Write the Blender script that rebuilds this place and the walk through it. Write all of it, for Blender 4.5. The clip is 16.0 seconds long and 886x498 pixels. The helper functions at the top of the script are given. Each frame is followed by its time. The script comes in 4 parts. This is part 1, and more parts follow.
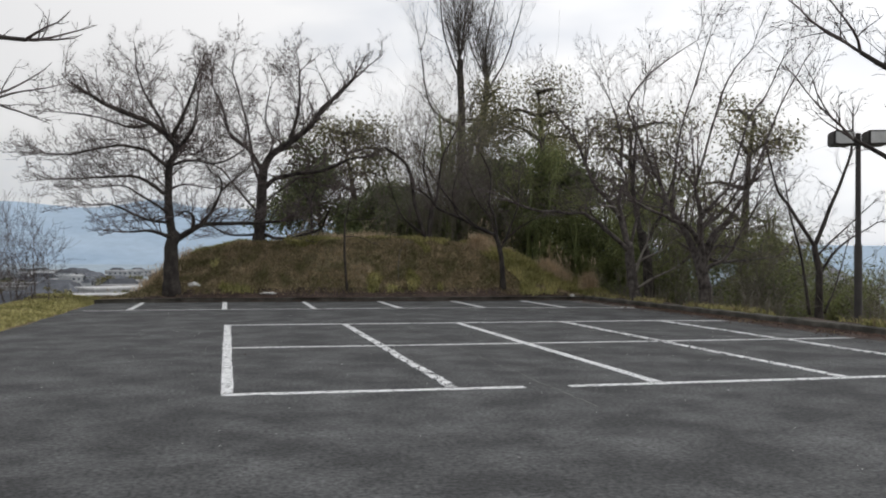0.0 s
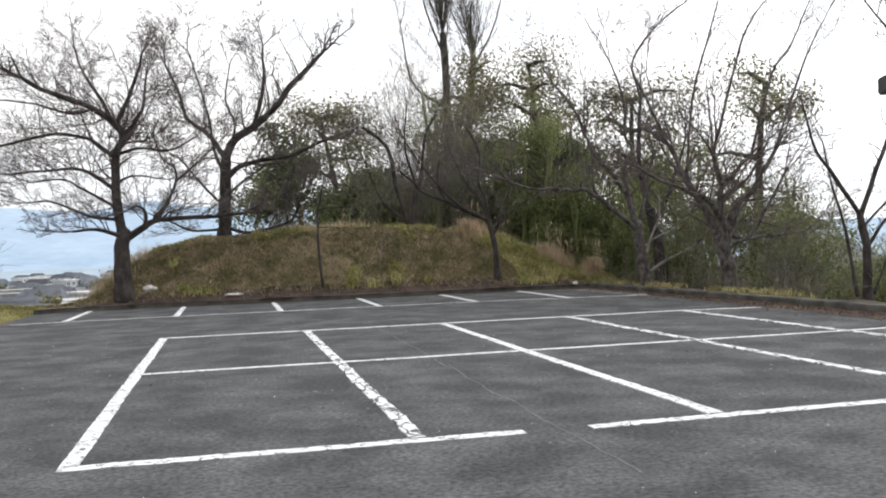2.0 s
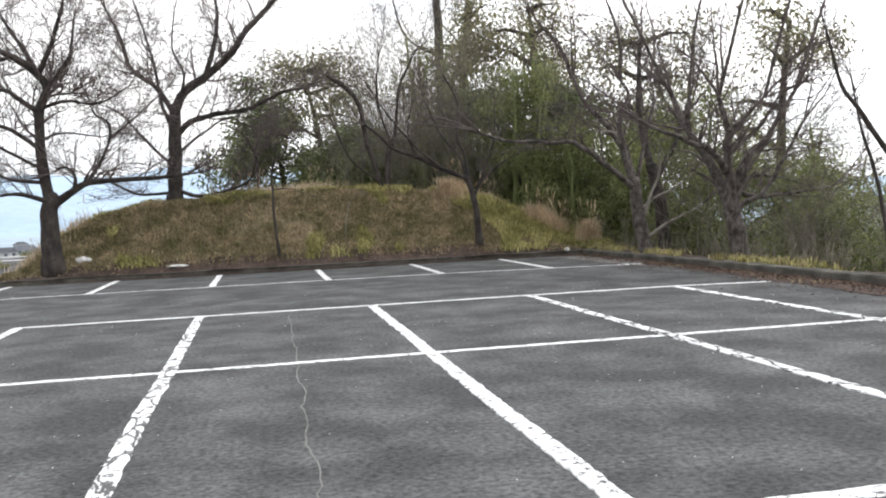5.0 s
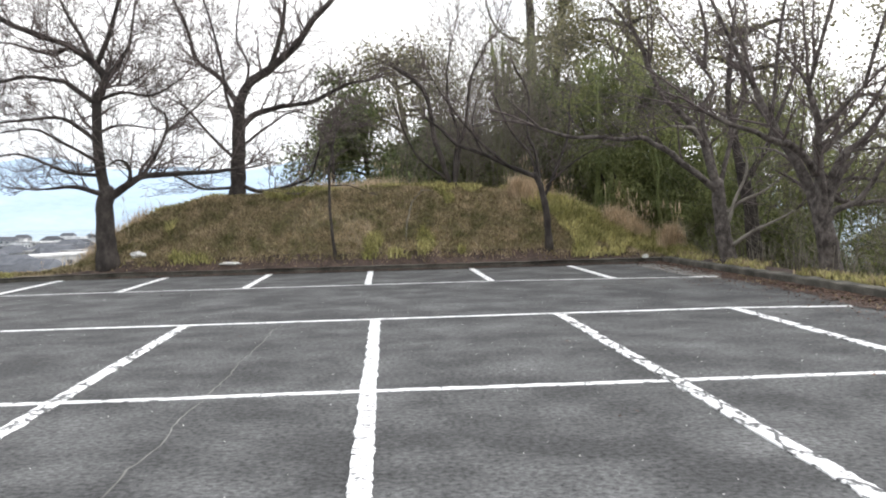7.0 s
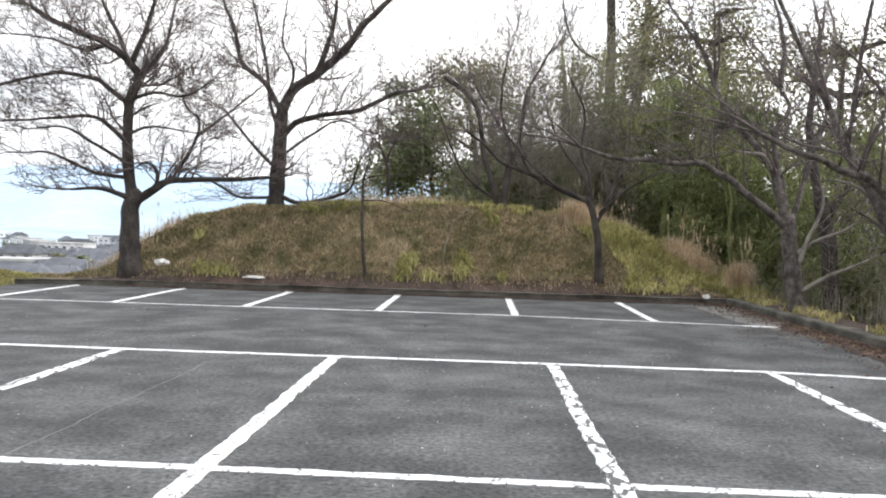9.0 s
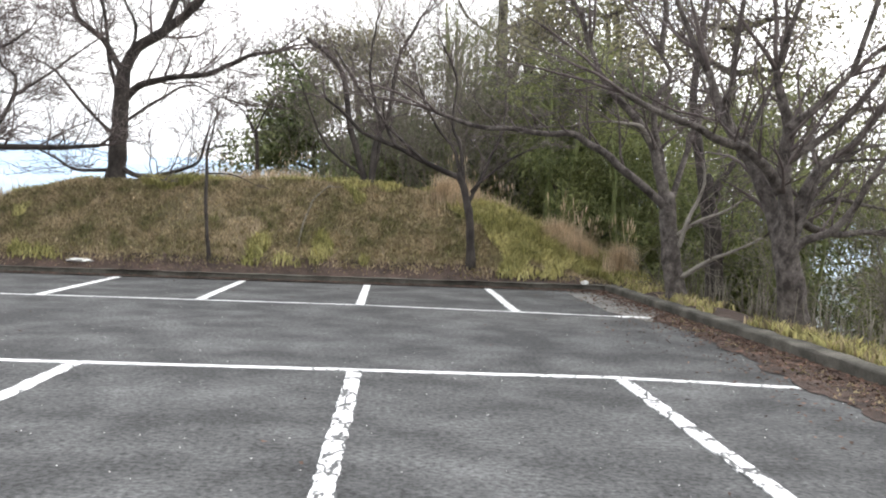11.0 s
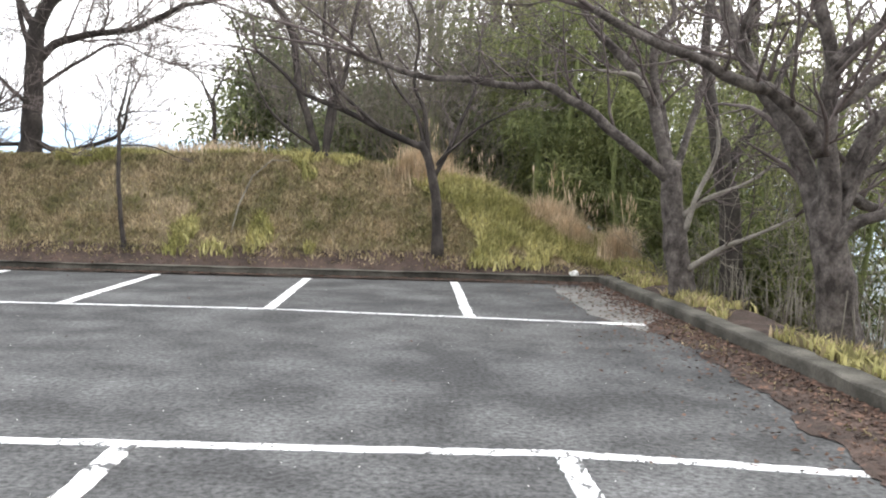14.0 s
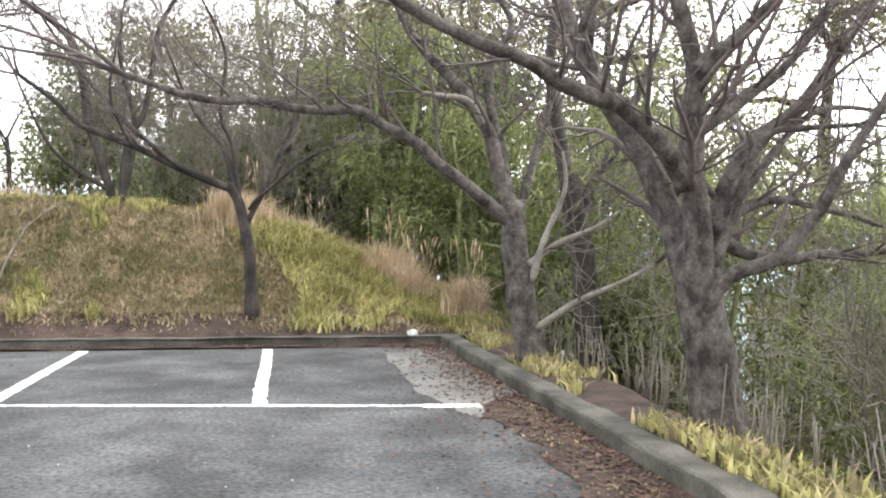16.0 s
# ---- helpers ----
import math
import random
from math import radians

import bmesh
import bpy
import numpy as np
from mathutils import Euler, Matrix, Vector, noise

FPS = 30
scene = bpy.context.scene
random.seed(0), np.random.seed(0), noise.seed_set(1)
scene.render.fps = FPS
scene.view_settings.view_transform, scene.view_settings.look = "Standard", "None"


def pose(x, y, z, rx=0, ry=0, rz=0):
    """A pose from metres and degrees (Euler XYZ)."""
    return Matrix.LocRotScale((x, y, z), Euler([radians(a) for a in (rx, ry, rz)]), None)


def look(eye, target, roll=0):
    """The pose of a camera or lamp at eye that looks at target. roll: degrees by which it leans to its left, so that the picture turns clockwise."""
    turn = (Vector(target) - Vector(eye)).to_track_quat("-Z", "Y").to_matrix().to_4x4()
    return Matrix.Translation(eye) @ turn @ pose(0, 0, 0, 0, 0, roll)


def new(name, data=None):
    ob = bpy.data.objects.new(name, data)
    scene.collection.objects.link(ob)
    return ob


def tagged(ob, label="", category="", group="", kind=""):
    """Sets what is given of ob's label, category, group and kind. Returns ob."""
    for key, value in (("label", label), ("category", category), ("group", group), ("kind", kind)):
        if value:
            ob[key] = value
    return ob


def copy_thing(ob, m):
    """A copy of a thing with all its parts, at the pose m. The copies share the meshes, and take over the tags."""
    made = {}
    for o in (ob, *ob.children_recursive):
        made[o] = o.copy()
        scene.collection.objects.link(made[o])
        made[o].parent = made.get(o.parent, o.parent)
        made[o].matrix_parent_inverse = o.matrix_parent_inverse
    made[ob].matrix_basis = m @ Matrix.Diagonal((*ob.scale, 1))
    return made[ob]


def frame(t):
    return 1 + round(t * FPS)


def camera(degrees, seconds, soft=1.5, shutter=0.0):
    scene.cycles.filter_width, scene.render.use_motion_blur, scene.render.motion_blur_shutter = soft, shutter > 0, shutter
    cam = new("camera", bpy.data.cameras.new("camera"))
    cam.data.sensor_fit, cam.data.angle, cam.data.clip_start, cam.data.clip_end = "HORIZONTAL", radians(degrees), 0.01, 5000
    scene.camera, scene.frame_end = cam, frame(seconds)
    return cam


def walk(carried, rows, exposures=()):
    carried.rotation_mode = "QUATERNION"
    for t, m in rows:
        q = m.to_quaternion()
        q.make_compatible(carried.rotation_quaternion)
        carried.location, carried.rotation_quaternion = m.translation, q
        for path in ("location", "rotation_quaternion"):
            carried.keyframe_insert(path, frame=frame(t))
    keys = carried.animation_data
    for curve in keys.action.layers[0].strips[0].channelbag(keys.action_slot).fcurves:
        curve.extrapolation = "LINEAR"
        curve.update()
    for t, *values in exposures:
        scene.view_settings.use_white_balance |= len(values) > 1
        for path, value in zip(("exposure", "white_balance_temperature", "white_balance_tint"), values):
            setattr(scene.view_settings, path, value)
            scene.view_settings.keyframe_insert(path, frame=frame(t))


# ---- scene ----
cam = camera(53.3, 16.0, soft=2.0)
PATH = [
    (0, (0.317, -9.750, 1.469), (0.749, -7.797, 1.490), 0.3),
    (0.5, (0.54, -8.578, 1.484), (0.936, -6.618, 1.479), -0.8),
    (1, (0.879, -7.659, 1.449), (1.356, -5.717, 1.49), -1.7),
    (1.5, (1.197, -7.134, 1.437), (1.697, -5.198, 1.467), -2.4),
    (2, (1.365, -6.595, 1.442), (1.803, -4.644, 1.439), -2.0),
    (2.5, (1.67, -6.027, 1.423), (1.939, -4.045, 1.439), -2.2),
    (3, (1.935, -5.442, 1.418), (2.216, -3.462, 1.398), -2.1),
    (3.5, (2.355, -4.969, 1.415), (2.705, -3.001, 1.367), -2.2),
    (4, (2.708, -4.456, 1.391), (3.113, -2.499, 1.314), -2.1),
    (6.5, (4.925, -2.732, 1.453), (5.119, -0.744, 1.367), -2.5),
    (7, (5.301, -2.275, 1.456), (5.406, -0.279, 1.371), -1.5),
    (7.5, (5.747, -1.921, 1.487), (5.821, 0.077, 1.434), -0.9),
    (8, (6.087, -1.409, 1.494), (6.13, 0.59, 1.442), 0.1),
    (8.5, (6.504, -0.919, 1.493), (6.429, 1.079, 1.453), 0.7),
    (9, (6.787, -0.412, 1.503), (6.674, 1.584, 1.463), 1.6),
    (9.5, (7.212, 0.088, 1.473), (7.198, 2.088, 1.479), 2.0),
    (12, (8.317, 2.808, 1.419), (8.405, 4.802, 1.305), 2.1),
    (12.5, (8.564, 3.338, 1.403), (8.63, 5.334, 1.289), 1.7),
    (13, (8.729, 3.887, 1.408), (8.78, 5.882, 1.278), 1.3),
    (13.5, (8.982, 4.411, 1.427), (8.933, 6.406, 1.305), 1.3),
    (14, (9.162, 4.917, 1.436), (9.198, 6.913, 1.318), 1.6),
    (14.5, (9.418, 5.474, 1.471), (9.495, 7.472, 1.407), 1.1),
    (15, (9.631, 6.007, 1.482), (9.879, 7.991, 1.44), 1.5),
    (15.5, (9.878, 6.558, 1.483), (10.192, 8.533, 1.459), 1.1),
    (16, (10.05, 7.111, 1.519), (10.373, 9.085, 1.505), 0.4),
]
EXPOSURES = [(0.0, -0.55), (0.4, -0.4), (0.8, -0.1), (1.5, 0.12), (4.0, 0.44), (9.0, 0.77), (12.5, 1.06), (14.0, 1.23), (15.0, 1.44), (16.0, 1.64)]
walk(cam, [(t, look(eye, target, roll)) for t, eye, target, roll in PATH], EXPOSURES)


# world: a covered sky, brighter towards the low sun
SUN_AZ, SUN_EL = radians(72), radians(38)
world = bpy.data.worlds.new("sky")
scene.world = world
world.use_nodes = True
wn, wl = world.node_tree.nodes, world.node_tree.links
wn.clear()
w_out = wn.new("ShaderNodeOutputWorld")
w_sky = wn.new("ShaderNodeTexSky")
w_sky.sky_type, w_sky.sun_disc = "NISHITA", False
w_sky.sun_elevation, w_sky.sun_rotation = SUN_EL, SUN_AZ
w_blue = wn.new("ShaderNodeBackground")
w_blue.inputs["Strength"].default_value = 0.1
w_co = wn.new("ShaderNodeTexCoord")
w_map = wn.new("ShaderNodeMapping")
w_map.inputs["Scale"].default_value = (1.0, 1.0, 3.2)
w_noise = wn.new("ShaderNodeTexNoise")
w_noise.inputs["Scale"].default_value = 1.7
w_noise.inputs["Detail"].default_value = 5
w_noise.inputs["Roughness"].default_value = 0.5
w_ramp = wn.new("ShaderNodeValToRGB")
w_ramp.color_ramp.elements[0].position, w_ramp.color_ramp.elements[0].color = 0.38, (0.70, 0.76, 0.86, 1)
w_ramp.color_ramp.elements[1].position, w_ramp.color_ramp.elements[1].color = 0.60, (1.25, 1.24, 1.24, 1)
w_cloud = wn.new("ShaderNodeBackground")
w_cloud.inputs["Strength"].default_value = 1.0
w_mix = wn.new("ShaderNodeMixShader")
w_mix.inputs[0].default_value = 0.9
wl.new(w_sky.outputs[0], w_blue.inputs["Color"])
wl.new(w_co.outputs["Generated"], w_map.inputs["Vector"])
wl.new(w_map.outputs[0], w_noise.inputs["Vector"])
wl.new(w_noise.outputs["Fac"], w_ramp.inputs[0])
w_dot = wn.new("ShaderNodeVectorMath")
w_dot.operation = "DOT_PRODUCT"
w_dot.inputs[1].default_value = (math.sin(SUN_AZ) * math.cos(SUN_EL), math.cos(SUN_AZ) * math.cos(SUN_EL), math.sin(SUN_EL))
w_glow = wn.new("ShaderNodeMapRange")
w_glow.inputs["From Min"].default_value, w_glow.inputs["From Max"].default_value = 0.0, 1.0
w_glow.inputs["To Min"].default_value, w_glow.inputs["To Max"].default_value = 0.9, 1.6
w_bright = wn.new("ShaderNodeVectorMath")
w_bright.operation = "SCALE"
wl.new(w_co.outputs["Generated"], w_dot.inputs[0])
wl.new(w_dot.outputs["Value"], w_glow.inputs["Value"])
wl.new(w_ramp.outputs[0], w_bright.inputs[0])
wl.new(w_glow.outputs[0], w_bright.inputs["Scale"])
wl.new(w_bright.outputs[0], w_cloud.inputs["Color"])
wl.new(w_blue.outputs[0], w_mix.inputs[1])
wl.new(w_cloud.outputs[0], w_mix.inputs[2])
wl.new(w_mix.outputs[0], w_out.inputs["Surface"])

sun_data = bpy.data.lights.new("sun", "SUN")
sun_data.energy, sun_data.angle, sun_data.color = 1.0, radians(30), (1.0, 0.95, 0.87)
sun = new("sun", sun_data)
sun.matrix_world = look((30 * math.sin(SUN_AZ), 30 * math.cos(SUN_AZ), 30 * math.tan(SUN_EL)), (0, 0, 0))


# ---- materials ----
def material(name, dark, light, size=2.0, grain=60.0, grain_amount=0.35, rough=0.85, bump=0.3, bump_size=0.01,
             island=0.0, each=0.0, stretch=(1, 1, 1), spec=0.3, contrast=(0.35, 0.65), translucent=0.0):
    """Stains of the given size in metres, fine grain over them, and relief."""
    m = bpy.data.materials.new(name)
    m.use_nodes = True
    n, l = m.node_tree.nodes, m.node_tree.links
    b = n["Principled BSDF"]
    b.inputs["Specular IOR Level"].default_value = spec
    co = n.new("ShaderNodeTexCoord")
    mp = n.new("ShaderNodeMapping")
    mp.inputs["Scale"].default_value = stretch
    l.new(co.outputs["Object"], mp.inputs["Vector"])
    big = n.new("ShaderNodeTexNoise")
    big.inputs["Scale"].default_value = 1.0 / size
    big.inputs["Detail"].default_value = 5
    big.inputs["Roughness"].default_value = 0.6
    fine = n.new("ShaderNodeTexNoise")
    fine.inputs["Scale"].default_value = grain
    fine.inputs["Detail"].default_value = 7
    fine.inputs["Roughness"].default_value = 0.72
    l.new(mp.outputs[0], big.inputs["Vector"])
    l.new(mp.outputs[0], fine.inputs["Vector"])
    ramp = n.new("ShaderNodeValToRGB")
    ramp.color_ramp.elements[0].position, ramp.color_ramp.elements[0].color = contrast[0], (*dark, 1)
    ramp.color_ramp.elements[1].position, ramp.color_ramp.elements[1].color = contrast[1], (*light, 1)
    l.new(big.outputs["Fac"], ramp.inputs[0])
    mult = n.new("ShaderNodeMapRange")
    mult.inputs["From Min"].default_value, mult.inputs["From Max"].default_value = 0.3, 0.7
    mult.inputs["To Min"].default_value, mult.inputs["To Max"].default_value = 1 - grain_amount, 1 + grain_amount
    l.new(fine.outputs["Fac"], mult.inputs["Value"])
    value = mult.outputs[0]
    geo = n.new("ShaderNodeNewGeometry")
    info = n.new("ShaderNodeObjectInfo")
    for amount, source in ((island, geo.outputs["Random Per Island"]), (each, info.outputs["Random"])):
        if amount:
            vary = n.new("ShaderNodeMapRange")
            vary.inputs["To Min"].default_value, vary.inputs["To Max"].default_value = 1 - amount, 1 + amount
            l.new(source, vary.inputs["Value"])
            product = n.new("ShaderNodeMath")
            product.operation = "MULTIPLY"
            l.new(value, product.inputs[0])
            l.new(vary.outputs[0], product.inputs[1])
            value = product.outputs[0]
    tint = n.new("ShaderNodeVectorMath")
    tint.operation = "SCALE"
    l.new(ramp.outputs[0], tint.inputs[0])
    l.new(value, tint.inputs["Scale"])
    l.new(tint.outputs[0], b.inputs["Base Color"])
    b.inputs["Roughness"].default_value = rough
    if bump:
        bp = n.new("ShaderNodeBump")
        bp.inputs["Strength"].default_value, bp.inputs["Distance"].default_value = bump, bump_size
        l.new(fine.outputs["Fac"], bp.inputs["Height"])
        l.new(bp.outputs[0], b.inputs["Normal"])
    if translucent:
        tr = n.new("ShaderNodeBsdfTranslucent")
        l.new(tint.outputs[0], tr.inputs["Color"])
        mix = n.new("ShaderNodeMixShader")
        mix.inputs[0].default_value = translucent
        l.new(b.outputs[0], mix.inputs[1])
        l.new(tr.outputs[0], mix.inputs[2])
        l.new(mix.outputs[0], n["Material Output"].inputs["Surface"])
    return m


def worn(m, under, amount=0.42, size=0.05, stretch=(1, 1, 1), cracks=0.0):
    """Paint worn and cracked down to what lies under it."""
    n, l = m.node_tree.nodes, m.node_tree.links
    b = n["Principled BSDF"]
    paint = b.inputs["Base Color"].links[0].from_socket
    co = n.new("ShaderNodeTexCoord")
    mp = n.new("ShaderNodeMapping")
    mp.inputs["Scale"].default_value = stretch
    l.new(co.outputs["Object"], mp.inputs["Vector"])
    wob = n.new("ShaderNodeTexNoise")
    wob.inputs["Scale"].default_value, wob.inputs["Detail"].default_value = 1 / size, 6
    wob.inputs["Roughness"].default_value = 0.7
    cell = n.new("ShaderNodeTexVoronoi")
    cell.feature = "DISTANCE_TO_EDGE"
    cell.inputs["Scale"].default_value = 4.5
    warp = n.new("ShaderNodeMix")
    warp.data_type = "VECTOR"
    warp.inputs[0].default_value = 0.16
    drift = n.new("ShaderNodeTexNoise")
    drift.inputs["Scale"].default_value, drift.inputs["Detail"].default_value = 9, 4
    l.new(mp.outputs[0], wob.inputs["Vector"])
    l.new(mp.outputs[0], drift.inputs["Vector"])
    l.new(mp.outputs[0], warp.inputs[4])
    l.new(drift.outputs["Color"], warp.inputs[5])
    l.new(warp.outputs[1], cell.inputs["Vector"])
    a = n.new("ShaderNodeMapRange")
    a.inputs["From Min"].default_value, a.inputs["From Max"].default_value = amount, amount + 0.05
    l.new(wob.outputs["Fac"], a.inputs["Value"])
    c = n.new("ShaderNodeMapRange")
    c.inputs["From Min"].default_value, c.inputs["From Max"].default_value = cracks * 0.5, cracks + 0.001
    l.new(cell.outputs["Distance"], c.inputs["Value"])
    both = n.new("ShaderNodeMath")
    both.operation = "MULTIPLY"
    l.new(a.outputs[0], both.inputs[0])
    l.new(c.outputs[0], both.inputs[1])
    mix = n.new("ShaderNodeMix")
    mix.data_type = "RGBA"
    mix.inputs[6].default_value = (*under, 1)
    l.new(both.outputs[0], mix.inputs[0])
    l.new(paint, mix.inputs[7])
    l.new(mix.outputs[2], b.inputs["Base Color"])
    return m


ASPHALT = material("asphalt", (0.057, 0.057, 0.057), (0.142, 0.142, 0.141), 0.9, 24, 0.85, 0.85, 0.6, 0.006, contrast=(0.40, 0.74), spec=0.18)
PAINT = worn(material("road_paint", (0.76, 0.76, 0.75), (0.86, 0.86, 0.85), 0.6, 60, 0.1, 0.7, 0.2, 0.003), (0.09, 0.09, 0.09), 0.395, 0.07, cracks=0.016)
PAINT_CRACKED = worn(material("cracked_road_paint", (0.74, 0.74, 0.73), (0.86, 0.86, 0.85), 0.6, 60, 0.1, 0.7, 0.2, 0.003), (0.09, 0.09, 0.09), 0.41, 0.08, (1, 0.4, 1), 0.05)
PAINT_THIN = worn(material("thin_road_paint", (0.5, 0.5, 0.5), (0.75, 0.75, 0.74), 0.6, 60, 0.15, 0.7, 0.2, 0.003), (0.08, 0.08, 0.08), 0.42, 0.04)
PATCH = material("concrete_patch", (0.13, 0.125, 0.115), (0.23, 0.225, 0.21), 0.7, 70, 0.25, 0.85, 0.4)
KERB = material("mossy_concrete", (0.045, 0.042, 0.034), (0.135, 0.125, 0.105), 0.5, 45, 0.4, 0.9, 0.6, 0.01)
SOIL = material("leaf_litter_soil", (0.04, 0.029, 0.024), (0.105, 0.072, 0.058), 0.35, 40, 0.5, 0.95, 0.8, 0.02)
EARTH = material("grassy_earth", (0.12, 0.10, 0.055), (0.25, 0.19, 0.12), 1.1, 25, 0.5, 0.95, 0.8, 0.03)
BARK = material("bark", (0.024, 0.02, 0.018), (0.078, 0.066, 0.058), 0.22, 45, 0.5, 0.9, 0.8, 0.02, stretch=(1, 1, 0.6))
BARK_GREY = material("grey_bark", (0.042, 0.034, 0.030), (0.175, 0.152, 0.136), 0.13, 38, 0.55, 0.9, 1.0, 0.025, stretch=(1, 1, 0.8))
TWIG = material("twig_bark", (0.08, 0.063, 0.059), (0.17, 0.14, 0.13), 0.5, 30, 0.3, 0.9, 0)
TWIG_PALE = material("pale_twig", (0.13, 0.115, 0.09), (0.26, 0.235, 0.19), 0.5, 30, 0.3, 0.9, 0)
PALE_BARK = material("pale_dead_bark", (0.17, 0.15, 0.125), (0.33, 0.30, 0.26), 0.3, 40, 0.3, 0.9, 0.5)
STEM = material("bamboo_stem", (0.12, 0.15, 0.05), (0.22, 0.24, 0.10), 0.6, 20, 0.25, 0.6, 0)
GRASS = material("spring_grass", (0.26, 0.25, 0.09), (0.52, 0.47, 0.215), 0.8, 8, 0.2, 0.7, 0, island=0.5, translucent=0.3)
GRASS_DULL = material("winter_grass", (0.17, 0.158, 0.07), (0.43, 0.34, 0.215), 0.55, 8, 0.2, 0.8, 0, island=0.5, translucent=0.25)
STRAW = material("dry_straw", (0.48, 0.36, 0.23), (0.68, 0.55, 0.39), 0.5, 12, 0.2, 0.8, 0, island=0.35, translucent=0.3)
DEAD_LEAF = material("dead_leaf", (0.055, 0.032, 0.023), (0.135, 0.08, 0.056), 0.3, 30, 0.3, 0.8, 0, island=0.6)
LEAF_DARK = material("evergreen_leaf", (0.085, 0.108, 0.045), (0.20, 0.225, 0.10), 1.6, 6, 0.2, 0.45, 0, island=0.55, translucent=0.35)
LEAF_BAMBOO = material("bamboo_leaf", (0.11, 0.13, 0.05), (0.26, 0.275, 0.115), 1.8, 6, 0.2, 0.55, 0, island=0.5, translucent=0.45)
LEAF_DRY = material("brown_green_leaf", (0.14, 0.135, 0.068), (0.28, 0.26, 0.15), 1.5, 6, 0.2, 0.6, 0, island=0.5, translucent=0.3)
STEEL = material("brown_painted_steel", (0.045, 0.04, 0.038), (0.07, 0.062, 0.058), 0.4, 60, 0.15, 0.5, 0.1)
LENS = material("lamp_glass", (0.5, 0.5, 0.48), (0.62, 0.62, 0.6), 0.3, 30, 0.1, 0.25, 0, spec=0.6)
PLASTIC = material("white_plastic", (0.6, 0.58, 0.55), (0.78, 0.77, 0.74), 0.2, 40, 0.15, 0.5, 0.2)
WALL_PALE = material("pale_render_wall", (0.34, 0.335, 0.33), (0.56, 0.55, 0.54), 4, 10, 0.1, 0.9, 0, each=0.45)
ROOF_DARK = material("dark_tile_roof", (0.055, 0.06, 0.07), (0.12, 0.125, 0.14), 3, 8, 0.2, 0.7, 0, each=0.4)
PANE = material("window_glass", (0.05, 0.06, 0.07), (0.09, 0.10, 0.12), 3, 8, 0.1, 0.15, 0, spec=0.6)
# grey-green town ground, with some bluish distance haze in its colour
VALLEY = material("town_valley_floor_haze_tint", (0.09, 0.11, 0.11), (0.22, 0.24, 0.24), 28, 0.15, 0.45, 0.95, 0, spec=0.1)
# plain and hills: distance haze is mixed into the base colours
FAR_PLAIN = material("plain_haze_tinted", (0.30, 0.37, 0.43), (0.46, 0.53, 0.58), 60, 0.05, 0.2, 1.0, 0, spec=0)
FAR_HILL = material("hill_haze_tinted", (0.36, 0.46, 0.57), (0.46, 0.56, 0.66), 700, 0.02, 0.08, 1.0, 0, spec=0)


# ---- mesh helpers ----
def mesh_of(name, verts, faces, mat, smooth=False):
    me = bpy.data.meshes.new(name)
    me.from_pydata(verts, [], faces)
    me.materials.append(mat)
    if smooth:
        me.polygons.foreach_set("use_smooth", [True] * len(me.polygons))
    me.update()
    return me


def put(name, verts, faces, mat, parent=None, label="", smooth=False):
    ob = new(name, mesh_of(name, verts, faces, mat, smooth))
    if parent:
        ob.parent = parent
    return tagged(ob, label)


def part(name, bm, mat, parent, label=""):
    me = bpy.data.meshes.new(name)
    bm.to_mesh(me)
    bm.free()
    me.materials.append(mat)
    ob = new(name, me)
    ob.parent = parent
    return tagged(ob, label)


def thing(name, label, category, group="", at=(0, 0, 0), kind=""):
    ob = new(name)
    ob.location = at
    ob.empty_display_size = 0.2
    return tagged(ob, label, category, group, kind)


def box(bm, lo, hi, bevel=0.0):
    made = bmesh.ops.create_cube(bm, size=1.0)
    size = [b - a for a, b in zip(lo, hi)]
    mid = [(a + b) / 2 for a, b in zip(lo, hi)]
    for v in made["verts"]:
        v.co = Vector([c * s + m for c, s, m in zip(v.co, size, mid)])
    if bevel:
        edges = {e for v in made["verts"] for e in v.link_edges}
        bmesh.ops.bevel(bm, geom=list(edges), offset=bevel, segments=2, affect="EDGES")


class Tubes:
    """Tapered, bent round stems gathered into one mesh."""

    def __init__(self):
        self.v, self.f = [], []

    def add(self, points, radii, sides):
        v, f, base = self.v, self.f, len(self.v)
        side = Vector((0.31, 0.87, 0.39))
        count = len(points)
        for i, (p, r) in enumerate(zip(points, radii)):
            d = points[min(i + 1, count - 1)] - points[max(i - 1, 0)]
            if d.length < 1e-6:
                d = Vector((0, 0, 1))
            a = d.cross(side)
            if a.length < 1e-4:
                a = d.cross(Vector((1, 0, 0)))
            a.normalize()
            b = d.cross(a).normalized()
            for k in range(sides):
                w = 2 * math.pi * k / sides
                v.append(p + (a * math.cos(w) + b * math.sin(w)) * r)
        for i in range(count - 1):
            for k in range(sides):
                k2 = (k + 1) % sides
                f.append((base + i * sides + k, base + i * sides + k2, base + (i + 1) * sides + k2, base + (i + 1) * sides + k))
        f.append(tuple(base + (count - 1) * sides + k for k in range(sides)))
        f.append(tuple(base + k for k in reversed(range(sides))))

    def put(self, name, mat, parent, label=""):
        return put(name, self.v, self.f, mat, parent, label, smooth=True)


def smoothstep(a, b, x):
    t = min(1.0, max(0.0, (x - a) / (b - a)))
    return t * t * (3 - 2 * t)


# ---- the lie of the land ----
LOT_W, LOT_E, LOT_N, LOT_S = -4.3, 12.46, 20.25, -40.0
MOUND_X = (-4.2, -3.3, -2.6, -1.4, 0.0, 3.0, 5.5, 7.5, 8.9, 10.2, 11.3, 12.4, 13.6)
